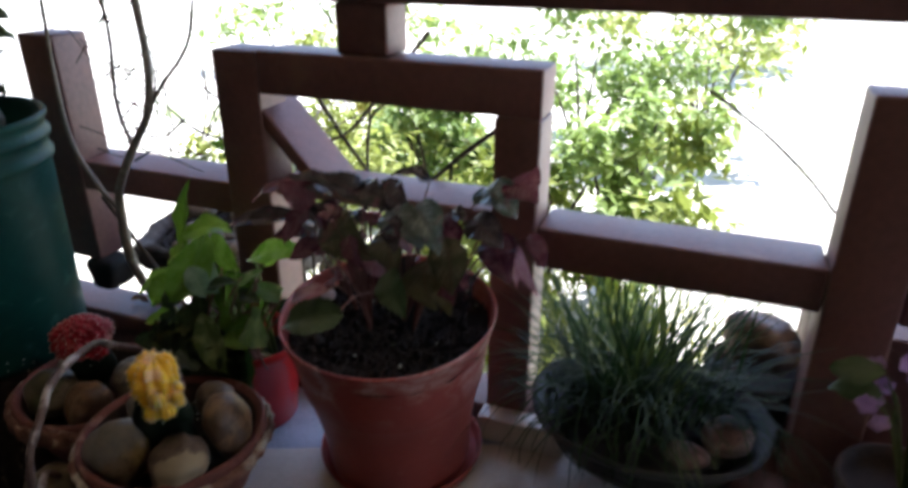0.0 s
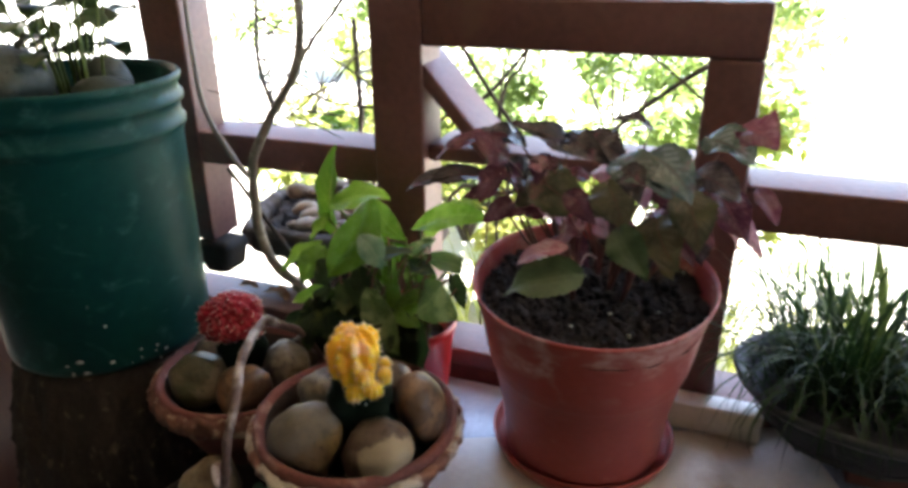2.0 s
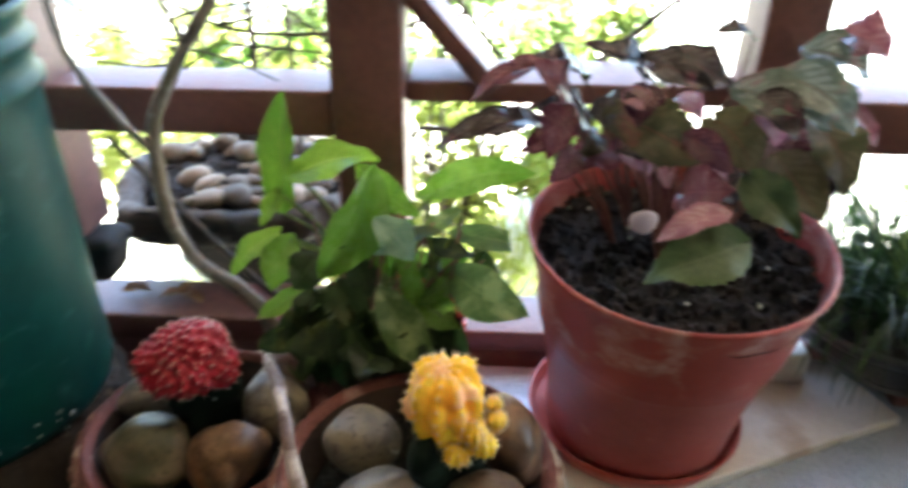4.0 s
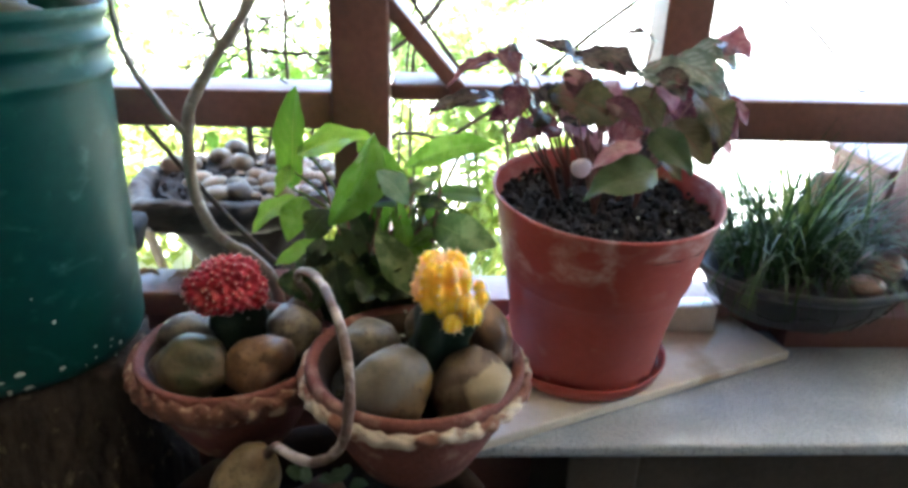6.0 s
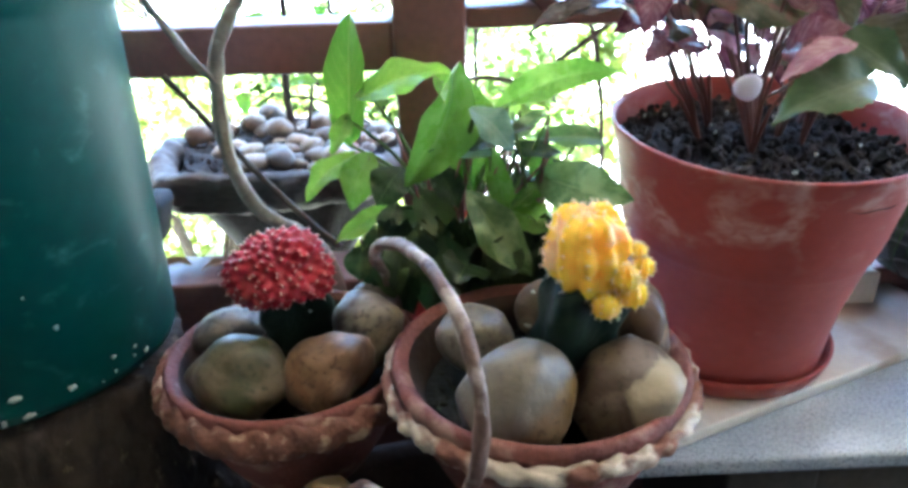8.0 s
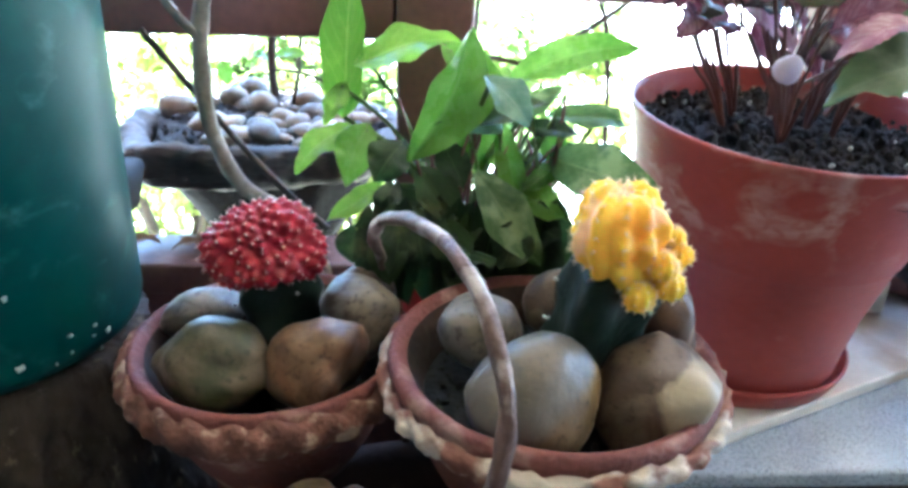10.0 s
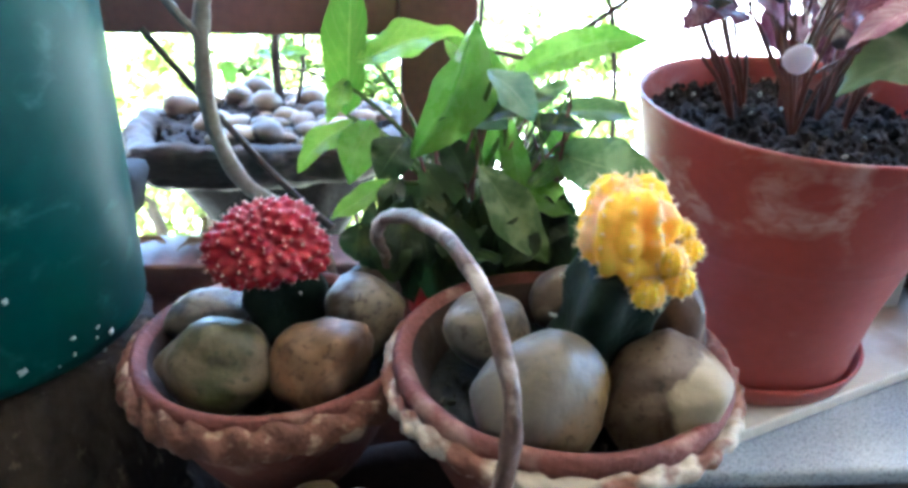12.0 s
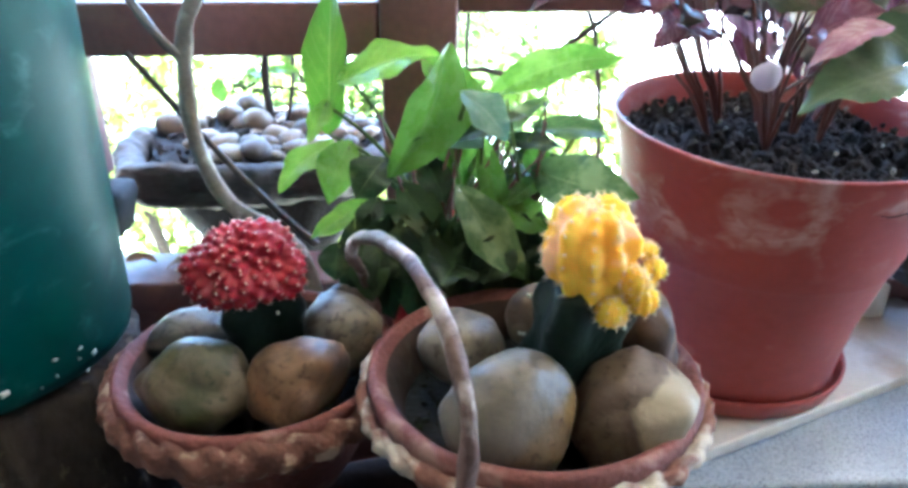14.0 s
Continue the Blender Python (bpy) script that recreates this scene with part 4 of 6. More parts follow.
for k in range(30):
    rnd = random.Random(960 + k)
    x0 = -0.325 + rnd.uniform(-0.05, 0.05)
    part("petiole", tube([(x0, 0.608 + rnd.uniform(-0.03, 0.03), 0.243), (x0 + rnd.uniform(-0.01, 0.02), 0.55, 0.31), (x0 + rnd.uniform(-0.03, 0.055), 0.565, rnd.uniform(0.35, 0.41))], 0.0016, 0.0012, 4, 5), BEG_STEM if k % 3 else ARROW_STEM, arrowhead)
for k in range(7):
    rnd = random.Random(1240 + k)
    bs = Vector((rnd.uniform(-0.34, -0.24), rnd.uniform(0.555, 0.615), rnd.uniform(0.335, 0.405)))
    tp = bs + Vector((rnd.uniform(-0.02, 0.05), rnd.uniform(-0.03, 0.01), rnd.uniform(-0.035, 0.015))).normalized() * rnd.uniform(0.036, 0.055)
    arrow_leaf(bs, tp, rnd.uniform(0.016, 0.028), rnd.uniform(0.35, 0.9), (a, ARROW_SHADED, a, b)[k % 4])
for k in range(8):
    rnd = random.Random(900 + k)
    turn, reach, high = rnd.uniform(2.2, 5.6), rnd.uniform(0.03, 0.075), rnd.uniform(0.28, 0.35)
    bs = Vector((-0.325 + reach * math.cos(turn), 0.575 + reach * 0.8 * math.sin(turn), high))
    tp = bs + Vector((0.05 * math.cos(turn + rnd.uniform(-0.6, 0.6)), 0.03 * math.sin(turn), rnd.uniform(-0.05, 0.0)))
    arrow_leaf(bs, tp, rnd.uniform(0.026, 0.04), rnd.uniform(0.3, 0.8), ARROW_SHADED if k % 3 else ARROW)


# ---- terracotta bowls ----
def bowl(name, centre, rim_r, base_z, rim_z, label, body, crust, seed, twist=46, relief=0.0022, thin=0.0068, out=0.002):
    ob = thing(name, (centre[0], centre[1], base_z), label, "plant bowl", "terracotta bowls")
    h = rim_z - base_z
    profile = [(0.0, 0.0), (rim_r * 0.50, 0.0), (rim_r * 0.56, h * 0.05), (rim_r * 0.70, h * 0.28), (rim_r * 0.82, h * 0.52), (rim_r * 0.88, h * 0.68), (rim_r * 0.91, h * 0.78), (rim_r * 0.935, h * 0.86),
               (rim_r * 0.975, h - 0.014), (rim_r * 0.985, h - 0.007), (rim_r * 0.975, h - 0.002), (rim_r * 0.95, h), (rim_r * 0.92, h - 0.001), (rim_r * 0.87, h - 0.006), (rim_r * 0.82, h - 0.015), (rim_r * 0.78, h - 0.029), (rim_r * 0.755, h - 0.042), (rim_r * 0.74, h - 0.05), (0.0, h - 0.05)]
    part("bowl", lathe(profile, 96, (centre[0], centre[1], base_z), (0, 0), lambda an, r, z, k: r * (1 + 0.010 * noise.noise(Vector((math.cos(an) * 2, math.sin(an) * 2, z * 20 + seed))))), body, ob)
    # added ring of darker clay over the inner wall, below the rim
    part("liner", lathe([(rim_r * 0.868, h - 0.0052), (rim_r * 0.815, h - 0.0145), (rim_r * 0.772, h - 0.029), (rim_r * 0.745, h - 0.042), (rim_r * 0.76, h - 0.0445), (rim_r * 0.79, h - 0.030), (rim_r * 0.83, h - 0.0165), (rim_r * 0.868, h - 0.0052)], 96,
                        (centre[0], centre[1], base_z), (0, 0), lambda an, r, z, k: r * (1 + 0.010 * noise.noise(Vector((math.cos(an) * 2, math.sin(an) * 2, z * 20 + seed))))), DARK_CLAY, ob, "dark clay ring lining the inside of the bowl")
    # the twisted, rope-like rim
    bm = bmesh.new()
    seg, ring = 320, 14
    rows = []
    for i in range(seg):
        an = 2 * math.pi * i / seg
        row = []
        for k in range(ring):
            q = 2 * math.pi * k / ring
            cq, sq = math.cos(q), math.sin(q)
            bulge = (0.5 + 0.5 * math.cos(twist * an + 3.4 * q + 1.1 * math.sin(3 * an + seed) + 1.5 * noise.noise(Vector((math.cos(an) * 5, math.sin(an) * 5, seed))))) ** 0.8
            thick = thin + relief * bulge + 0.0018 * noise.noise(Vector((math.cos(an) * 11, math.sin(an) * 11, seed + q)))
            rr = rim_r * 0.945 + thick * cq + out
            zz = rim_z - 0.0165 + 1.3 * thick * sq + 0.0025 * noise.noise(Vector((math.cos(an) * 2, math.sin(an) * 2, seed)))
            row.append(bm.verts.new((centre[0] + rr * math.cos(an), centre[1] + rr * math.sin(an), zz)))
        rows.append(row)
    for i in range(seg):
        x, y = rows[i], rows[(i + 1) % seg]
        for k in range(ring):
            j = (k + 1) % ring
            bm.faces.new((x[k], y[k], y[j], x[j]))
    bmesh.ops.recalc_face_normals(bm, faces=bm.faces[:])
    part("rim", bm, crust, ob, "twisted rope-like rim")
    part("soil", soil_disc(rim_r * 0.785, h - 0.033, (centre[0], centre[1], base_z), (0, 0), 0.006, seed, 48, 12), BOWL_SOIL, ob)
    crumb_part(crumbs(260, rim_r * 0.76, h - 0.031, (centre[0], centre[1], base_z), (0, 0), 0.0010, 0.0030, seed + 70), BOWL_CRUMB, ob, "small dark crumbs of soil and moss")
    return ob


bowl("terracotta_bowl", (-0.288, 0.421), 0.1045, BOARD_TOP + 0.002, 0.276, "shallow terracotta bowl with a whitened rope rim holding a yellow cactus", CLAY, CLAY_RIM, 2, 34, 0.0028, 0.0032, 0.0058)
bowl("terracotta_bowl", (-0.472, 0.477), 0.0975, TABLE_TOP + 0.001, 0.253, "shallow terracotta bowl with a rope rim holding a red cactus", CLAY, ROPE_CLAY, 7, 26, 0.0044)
stone_bowl = bowl("terracotta_bowl", (-0.372, 0.345), 0.172, -0.010, 0.128, "large dark clay bowl filled with river stones", DARK_CLAY, DARK_CLAY, 11, 56)


def log_mesh(centre, profile, seed, deep=0.05):
    """An upright log with furrowed bark: ridges that run up and down, broken by cracks."""
    fine = []
    for (r0, z0), (r1, z1) in zip(profile, profile[1:]):
        n = max(1, int(abs(z1 - z0) / 0.008))
        fine.extend((r0 + (r1 - r0) * k / n, z0 + (z1 - z0) * k / n) for k in range(n))
    fine.append(profile[-1])

    def furrows(an, r, z, k):
        if r < 0.06:
            return r
        x, y = math.cos(an), math.sin(an)
        ridge = abs(noise.noise(Vector((x * 14 + seed, y * 14, z * 18)))) + 0.7 * abs(noise.noise(Vector((x * 30, y * 30 + seed, z * 60))))
        return r * (1 + deep * noise.noise(Vector((x * 3, y * 3, z * 3 + seed))) + deep * 1.6 * (ridge - 0.4))

    return lathe(fine, 180, centre, (0, 0), furrows)


tagged(part("log_stand", log_mesh((-0.372, 0.345, -0.46), [(0.0, 0.0), (0.15, 0.0), (0.145, 0.1), (0.135, 0.25), (0.138, 0.40), (0.145, 0.449), (0.0, 0.449)], 0), BARK), "dark upright log that carries the large clay bowl", "log")
# the slim second log is added; its dark bark fills the black shadow there
tagged(part("log_stand", log_mesh((-0.487, 0.527, -0.46), [(0.0, 0.0), (0.045, 0.0), (0.041, 0.2), (0.039, 0.5), (0.041, 0.60), (0.038, 0.608), (0.0, 0.608)], 4), BARK), "dark slim log added in the shadow under the red cactus bowl", "log")


def stone(at, size, seed, mat, label, turn=(0, 0, 0), rough=0.10, angular=0.3):
    ob = part("river_stone", stone_mesh(size, seed, rough, angular), mat)
    ob.matrix_basis = pose(*at, *turn)
    return tagged(ob, label, "stone", "river stones in the bowls")


# stones round the yellow cactus
stone((-0.311, 0.366, 0.2775), (0.0365, 0.034, 0.0395), 21, STONE_EGG, "large smooth grey egg-shaped river stone in the yellow cactus bowl", (0, 24, 10), 0.10, 0.5)
stone((-0.241, 0.373, 0.2780), (0.037, 0.031, 0.030), 22, STONE_PATCHED, "pale patched angular river stone beside the yellow cactus", (0, -30, 8), 0.13, 0.8)
stone((-0.330, 0.440, 0.2765), (0.031, 0.028, 0.023), 23, STONE_GREY, "grey flat river stone behind the bowl's handle", (8, 5, 30), 0.08)
stone((-0.275, 0.478, 0.2765), (0.023, 0.022, 0.024), 24, STONE_TAUPE, "grey-brown river stone behind the yellow cactus", (0, 0, 0), 0.08)
stone((-0.222, 0.436, 0.289), (0.023, 0.034, 0.039), 25, STONE_BROWN, "brown river stone leaning on the bowl's rim", (0, -14, 20), 0.1)
# stones round the red cactus
stone((-0.503, 0.440, 0.2505), (0.0365, 0.031, 0.031), 31, STONE_GREEN, "olive-green smooth river stone in the red cactus bowl", (0, 22, 10), 0.11)
stone((-0.437, 0.436, 0.2525), (0.0335, 0.028, 0.027), 32, STONE_BROWN, "brown veined river stone beside the red cactus", (0, -34, 0), 0.2, 0.7)
stone((-0.414, 0.487, 0.261), (0.028, 0.028, 0.030), 33, STONE_GREY, "dark grey river stone behind the red cactus", (0, 10, 0), 0.1)
stone((-0.528, 0.510, 0.2485), (0.030, 0.022, 0.019), 34, STONE_GREY, "small grey river stone at the bowl's edge", (0, 0, 30), 0.08)
stone((-0.415, 0.528, 0.250), (0.026, 0.022, 0.026), 35, STONE_TAUPE, "brown river stone at the back of the bowl", (0, 0, 0), 0.1)
# stones in the large bowl
for at, size, seed, mat, label, turn, ang in [
    ((-0.440, 0.366, 0.174), (0.031, 0.028, 0.038), 41, STONE_BEIGE, "pale beige angular river stone in the large clay bowl", (0, 30, 20), 0.6),
    ((-0.370, 0.318, 0.162), (0.046, 0.036, 0.034), 42, STONE_GREY, "grey river stone in the large clay bowl", (0, 0, 10), 0.3),
    ((-0.285, 0.312, 0.150), (0.030, 0.028, 0.028), 43, STONE_TAUPE, "tan river stone in the large clay bowl", (0, 0, 0), 0.3),
    ((-0.300, 0.245, 0.145), (0.045, 0.040, 0.034), 44, STONE_GREY, "grey river stone in the large clay bowl", (0, 0, 40), 0.3),
    ((-0.425, 0.262, 0.145), (0.045, 0.038, 0.034), 45, STONE_GREEN, "olive river stone in the large clay bowl", (0, 0, 70), 0.3),
    ((-0.487, 0.318, 0.128), (0.034, 0.030, 0.028), 46, STONE_TAUPE, "brown river stone in the large clay bowl", (0, 0, 30), 0.3),
    ((-0.360, 0.205, 0.128), (0.038, 0.030, 0.028), 47, STONE_TAUPE, "brown river stone in the large clay bowl", (0, 0, 10), 0.3),
    ((-0.452, 0.372, 0.116), (0.040, 0.034, 0.030), 48, STONE_GREY, "grey river stone in the large clay bowl", (0, 0, 50), 0.3),
    ((-0.382, 0.392, 0.118), (0.036, 0.032, 0.030), 49, STONE_TAUPE, "brown river stone in the large clay bowl", (0, 0, 15), 0.3),
    ((-0.300, 0.352, 0.108), (0.036, 0.030, 0.026), 50, STONE_GREEN, "olive river stone in the large clay bowl", (0, 0, 80), 0.3),
    ((-0.378, 0.300, 0.105), (0.040, 0.036, 0.030), 51, STONE_GREY, "grey river stone in the large clay bowl", (0, 0, 60), 0.3)]:
    stone(at, size, seed, mat, label, turn, 0.1, ang)
for k in range(6):
    rnd = random.Random(6100 + k)
    bs = Vector((-0.400 + 0.010 * k, 0.392 + rnd.uniform(-0.012, 0.012), 0.150 + rnd.uniform(0.0, 0.004)))
    an = rnd.uniform(0, 6.28)
    bit = part("fallen_leaf", leaf_mesh(bs, bs + Vector((0.018 * math.cos(an), 0.018 * math.sin(an), rnd.uniform(-0.003, 0.008))), rnd.uniform(0.010, 0.015), (0, -0.4, 1), "oval", 0.4, 0.15, 0, 6), ARROW_PALE_SHEEN)
    tagged(bit, "small pale green fallen leaf on the stones", "leaf", "fallen leaves in the large bowl")

handle = tube([(-0.424, 0.372, 0.196), (-0.408, 0.345, 0.232), (-0.388, 0.324, 0.240), (-0.364, 0.302, 0.252), (-0.346, 0.288, 0.276), (-0.338, 0.285, 0.305), (-0.336, 0.291, 0.330),
               (-0.340, 0.310, 0.350), (-0.349, 0.332, 0.368), (-0.362, 0.366, 0.374), (-0.380, 0.408, 0.366), (-0.393, 0.436, 0.354), (-0.401, 0.465, 0.330), (-0.398, 0.500, 0.300), (-0.390, 0.530, 0.240), (-0.384, 0.528, 0.190), (-0.380, 0.510, 0.128)],
              0.0041, 0.0039, 6, 10, 0.5, 5)
part("handle", handle, VINE, stone_bowl, "arched root-like handle with worn whitish patches")


# ---- grafted cacti ----
def knob_points(ribs, rows, seed, low=2.5):
    """Directions of the knobs of a cactus head: in rows along its ribs, or, with no ribs, spread unevenly."""
    rnd = random.Random(seed)
    out = []
    if not ribs:
        for k in range(rows):
            z = 1 - 1.85 * (k + 0.5) / rows
            an = k * 2.39996 + rnd.uniform(-0.12, 0.12)
            flat = math.sqrt(max(0, 1 - z * z))
            out.append(Vector((flat * math.cos(an), flat * math.sin(an), z + rnd.uniform(-0.03, 0.03))).normalized())
        return out
    for k in range(ribs):
        for j in range(rows):
            th = 0.12 + low * (j + 0.5 * (k % 2)) / rows
            an = 2 * math.pi * k / ribs + rnd.uniform(-0.04, 0.04)
            out.append(Vector((math.sin(th) * math.cos(an), math.sin(th) * math.sin(an), math.cos(th))))
    return out


def head_radius(n, lobes, ribs, wob, seed):
    """How far the head reaches along n: the outermost of its globes, or one globe with ribs."""
    an, flat = math.atan2(n.y, n.x), math.hypot(n.x, n.y)
    if not lobes:
        groove = abs(math.sin(0.5 * ribs * an)) ** 2.2
        return 1 - wob * min(1, 1.6 * flat) * groove + 0.03 * noise.noise(n * 2.5 + Vector((seed, 0, 0)))
    total = 0.0
    for at, r in lobes:
        along = n.dot(at)
        disc = along * along - at.length_squared + r * r
        if disc > 0:
            total += max(0.0, along + math.sqrt(disc)) ** 14
    groove = abs(math.sin(0.5 * ribs * an + 0.5 * n.z)) ** 2.2 if ribs else 0.0
    return max(0.3, total ** (1 / 14)) - wob * min(1, 1.6 * flat) * groove


def cactus_head(centre, size, ribs, rows, wob, knob, seed, lobes=(), sub=5):
    """One closed, knobbly head."""
    bm = bmesh.new()
    bmesh.ops.create_icosphere(bm, subdivisions=sub, radius=1)
    pts = np.array(knob_points(ribs, rows, seed))
    co = np.array([v.co.normalized() for v in bm.verts])
    near = np.max(co @ pts.T, axis=1)
    wide = 0.46 * math.sqrt(4 * math.pi / max(1, len(pts)))
    bumps = np.exp(-((2 - 2 * near).clip(0) / (wide * wide)))
    for v, h in zip(bm.verts, bumps):
        n = v.co.normalized()
        r = head_radius(n, lobes, ribs, wob, seed) + knob * (float(h) - 0.4)
        v.co = Vector(centre) + Vector((n.x * size[0] * r, n.y * size[1] * r, n.z * size[2] * r))
    return bm


def spine_cover(centre, size, ribs, rows, wob, knob, seed, length, lobes=(), count=7, pad=0.0):
    """A woolly dot and a small star of short spines on each knob."""
    rnd = random.Random(seed)
    bm = bmesh.new()
    for n in knob_points(ribs, rows, seed):
        r = head_radius(n, lobes, ribs, wob, seed) + knob * 0.56
        p0 = Vector(centre) + Vector((n.x * size[0] * r, n.y * size[1] * r, n.z * size[2] * r))
        if pad:
            s = pad * rnd.uniform(0.7, 1.2)
            e1 = n.orthogonal().normalized()
            e2 = n.cross(e1)
            top = bm.verts.new(p0 + n * s * 0.8)
            ring = [bm.verts.new(p0 + (e1 * math.cos(q * 1.0472) + e2 * math.sin(q * 1.0472)) * s + n * s * 0.15) for q in range(6)]
            foot = [bm.verts.new(p0 + (e1 * math.cos(q * 1.0472) + e2 * math.sin(q * 1.0472)) * s * 0.8 - n * s) for q in range(6)]
            for q in range(6):
                bm.faces.new((top, ring[q], ring[(q + 1) % 6]))
                bm.faces.new((ring[q], foot[q], foot[(q + 1) % 6], ring[(q + 1) % 6]))
        for _ in range(count):
            way = (n + Vector((rnd.uniform(-1, 1), rnd.uniform(-1, 1), rnd.uniform(-1, 1))) * 0.9).normalized()
            s = way.orthogonal().normalized() * length * 0.10
            t2 = way.cross(s)
            foot = p0 - n * 0.0006
            vs = [bm.verts.new(foot + s), bm.verts.new(foot - 0.5 * s + 0.87 * t2), bm.verts.new(foot - 0.5 * s - 0.87 * t2), bm.verts.new(p0 + way * length * rnd.uniform(0.6, 1.25))]
            for q in ((0, 1, 3), (1, 2, 3), (2, 0, 3)):
                bm.faces.new([vs[i] for i in q])
    return bm


def stock_mesh(foot, head, r):
    """A three-sided cactus stem with notched, wavy edges."""
    foot, head = Vector(foot), Vector(head)
    bm = bmesh.new()
    rows = []
    for i in range(25):
        u = i / 24
        p0 = foot.lerp(head, u)
        row = []
        for k in range(36):
            an = 2 * math.pi * k / 36 + 0.9
            edge = abs(math.cos(1.5 * an)) ** 3
            rr = r * (0.66 + (0.50 + 0.12 * math.sin(u * 17)) * edge) * (0.95 + 0.12 * math.sin(math.pi * min(1, u * 1.1)))
            row.append(bm.verts.new(p0 + Vector((rr * math.cos(an), rr * math.sin(an), 0))))
        rows.append(row)
    for x, y in zip(rows, rows[1:]):
        for k in range(36):
            j = (k + 1) % 36
            bm.faces.new((x[k], x[j], y[j], y[k]))
    bm.faces.new(rows[-1])
    return bm


yellow = thing("moon_cactus", (-0.274, 0.405, 0.24), "yellow grafted moon cactus with small offsets on a dark green stem", "cactus", "grafted cacti")
part("rootstock", stock_mesh((-0.278, 0.412, 0.225), (-0.266, 0.394, 0.345), 0.0275), STOCK, yellow, "dark green three-sided cactus stem")


def areoles(plant, foot, head, r, count, seed):
    rnd = random.Random(seed)
    foot, head = Vector(foot), Vector(head)
    for k in range(count):
        an = -0.9 + 2 * math.pi / 3 * (k % 3)
        p0 = foot.lerp(head, rnd.uniform(0.35, 0.95)) + Vector((math.cos(an), math.sin(an), 0)) * r * rnd.uniform(1.08, 1.18)
        bm = bmesh.new()
        bmesh.ops.create_icosphere(bm, subdivisions=1, radius=1)
        for v in bm.verts:
            v.co = p0 + v.co * 0.0014 * (1 + 0.5 * noise.noise(v.co * 2 + Vector((k, seed, 0))))
        part("areole", bm, FLECK, plant)


areoles(yellow, (-0.278, 0.412, 0.225), (-0.266, 0.394, 0.345), 0.0275, 9, 3)
Y_LOBES = [(Vector((-0.06, -0.02, 0.0)), 0.88), (Vector((-0.38, -0.42, 0.36)), 0.46), (Vector((0.16, -0.50, 0.50)), 0.42), (Vector((0.56, -0.30, 0.24)), 0.44), (Vector((-0.56, -0.30, -0.12)), 0.44),
           (Vector((-0.12, -0.68, 0.02)), 0.38), (Vector((0.34, -0.62, -0.10)), 0.36), (Vector((0.62, -0.34, -0.36)), 0.36), (Vector((-0.34, 0.05, 0.60)), 0.44), (Vector((0.36, 0.12, 0.56)), 0.46),
           (Vector((-0.34, -0.54, -0.42)), 0.38), (Vector((0.06, -0.62, -0.58)), 0.36), (Vector((0.42, -0.46, -0.66)), 0.32), (Vector((-0.2, 0.6, 0.2)), 0.5)]
Y_HEAD = ((-0.2660, 0.392, 0.3660), (0.0258, 0.0255, 0.0272), 11, 9, 0.10, 0.06, 1)
head = part("scion", cactus_head(*Y_HEAD, Y_LOBES, 6), SCION_YELLOW, yellow, "bright yellow knobbly globe")
tagged(part("spine_cover", spine_cover(*Y_HEAD, 0.0036, Y_LOBES, 9, 0.0006), SPINE_YELLOW, head, "peach-coloured spines"), kind="stuff")
for k, (at, r) in enumerate([((-0.2465, 0.371, 0.3560), 0.0078), ((-0.2330, 0.382, 0.3570), 0.0062), ((-0.2410, 0.374, 0.3435), 0.0088), ((-0.2570, 0.370, 0.3385), 0.0088),
                            ((-0.2350, 0.388, 0.3645), 0.0050), ((-0.2345, 0.386, 0.3480), 0.0050)]):
    small = (at, (r, r, r), 9, 5, 0.12, 0.12, k + 5)
    pup = part("offset", cactus_head(*small, (), 4), SCION_YELLOW, yellow)
    tagged(part("spine_cover", spine_cover(*small, 0.0024, (), 7), SPINE_YELLOW, pup), kind="stuff")

red = thing("moon_cactus", (-0.468, 0.487, 0.21), "red grafted moon cactus with clustered lobes on a dark green stem", "cactus", "grafted cacti")
part("rootstock", stock_mesh((-0.466, 0.487, 0.212), (-0.470, 0.485, 0.300), 0.026), STOCK, red, "dark green three-sided cactus stem")
areoles(red, (-0.466, 0.487, 0.212), (-0.470, 0.485, 0.300), 0.026, 6, 4)
R_LOBES = [(Vector((0.00, 0.0, 0.10)), 0.92), (Vector((-0.66, -0.10, -0.28)), 0.58), (Vector((-0.58, -0.30, 0.10)), 0.56), (Vector((0.74, -0.12, -0.02)), 0.50), (Vector((0.80, -0.20, -0.38)), 0.40),
           (Vector((0.42, -0.05, 0.55)), 0.58), (Vector((0.05, -0.62, -0.22)), 0.52), (Vector((-0.45, -0.62, -0.34)), 0.44), (Vector((0.45, -0.62, -0.20)), 0.42), (Vector((0.1, 0.6, 0.0)), 0.6)]
R_HEAD = ((-0.4735, 0.479, 0.3190), (0.0315, 0.0300, 0.0265), 0, 230, 0.0, 0.17, 33)
head = part("scion", cactus_head(*R_HEAD, R_LOBES, 6), SCION_RED, red, "crimson knobbly globe")
tagged(part("spine_cover", spine_cover(*R_HEAD, 0.0024, R_LOBES, 5, 0.0007), SPINE_RED, head, "short pale pink spines"), kind="stuff")

# ---- bucket on a stump ----
BX, BY = -0.705, 0.515
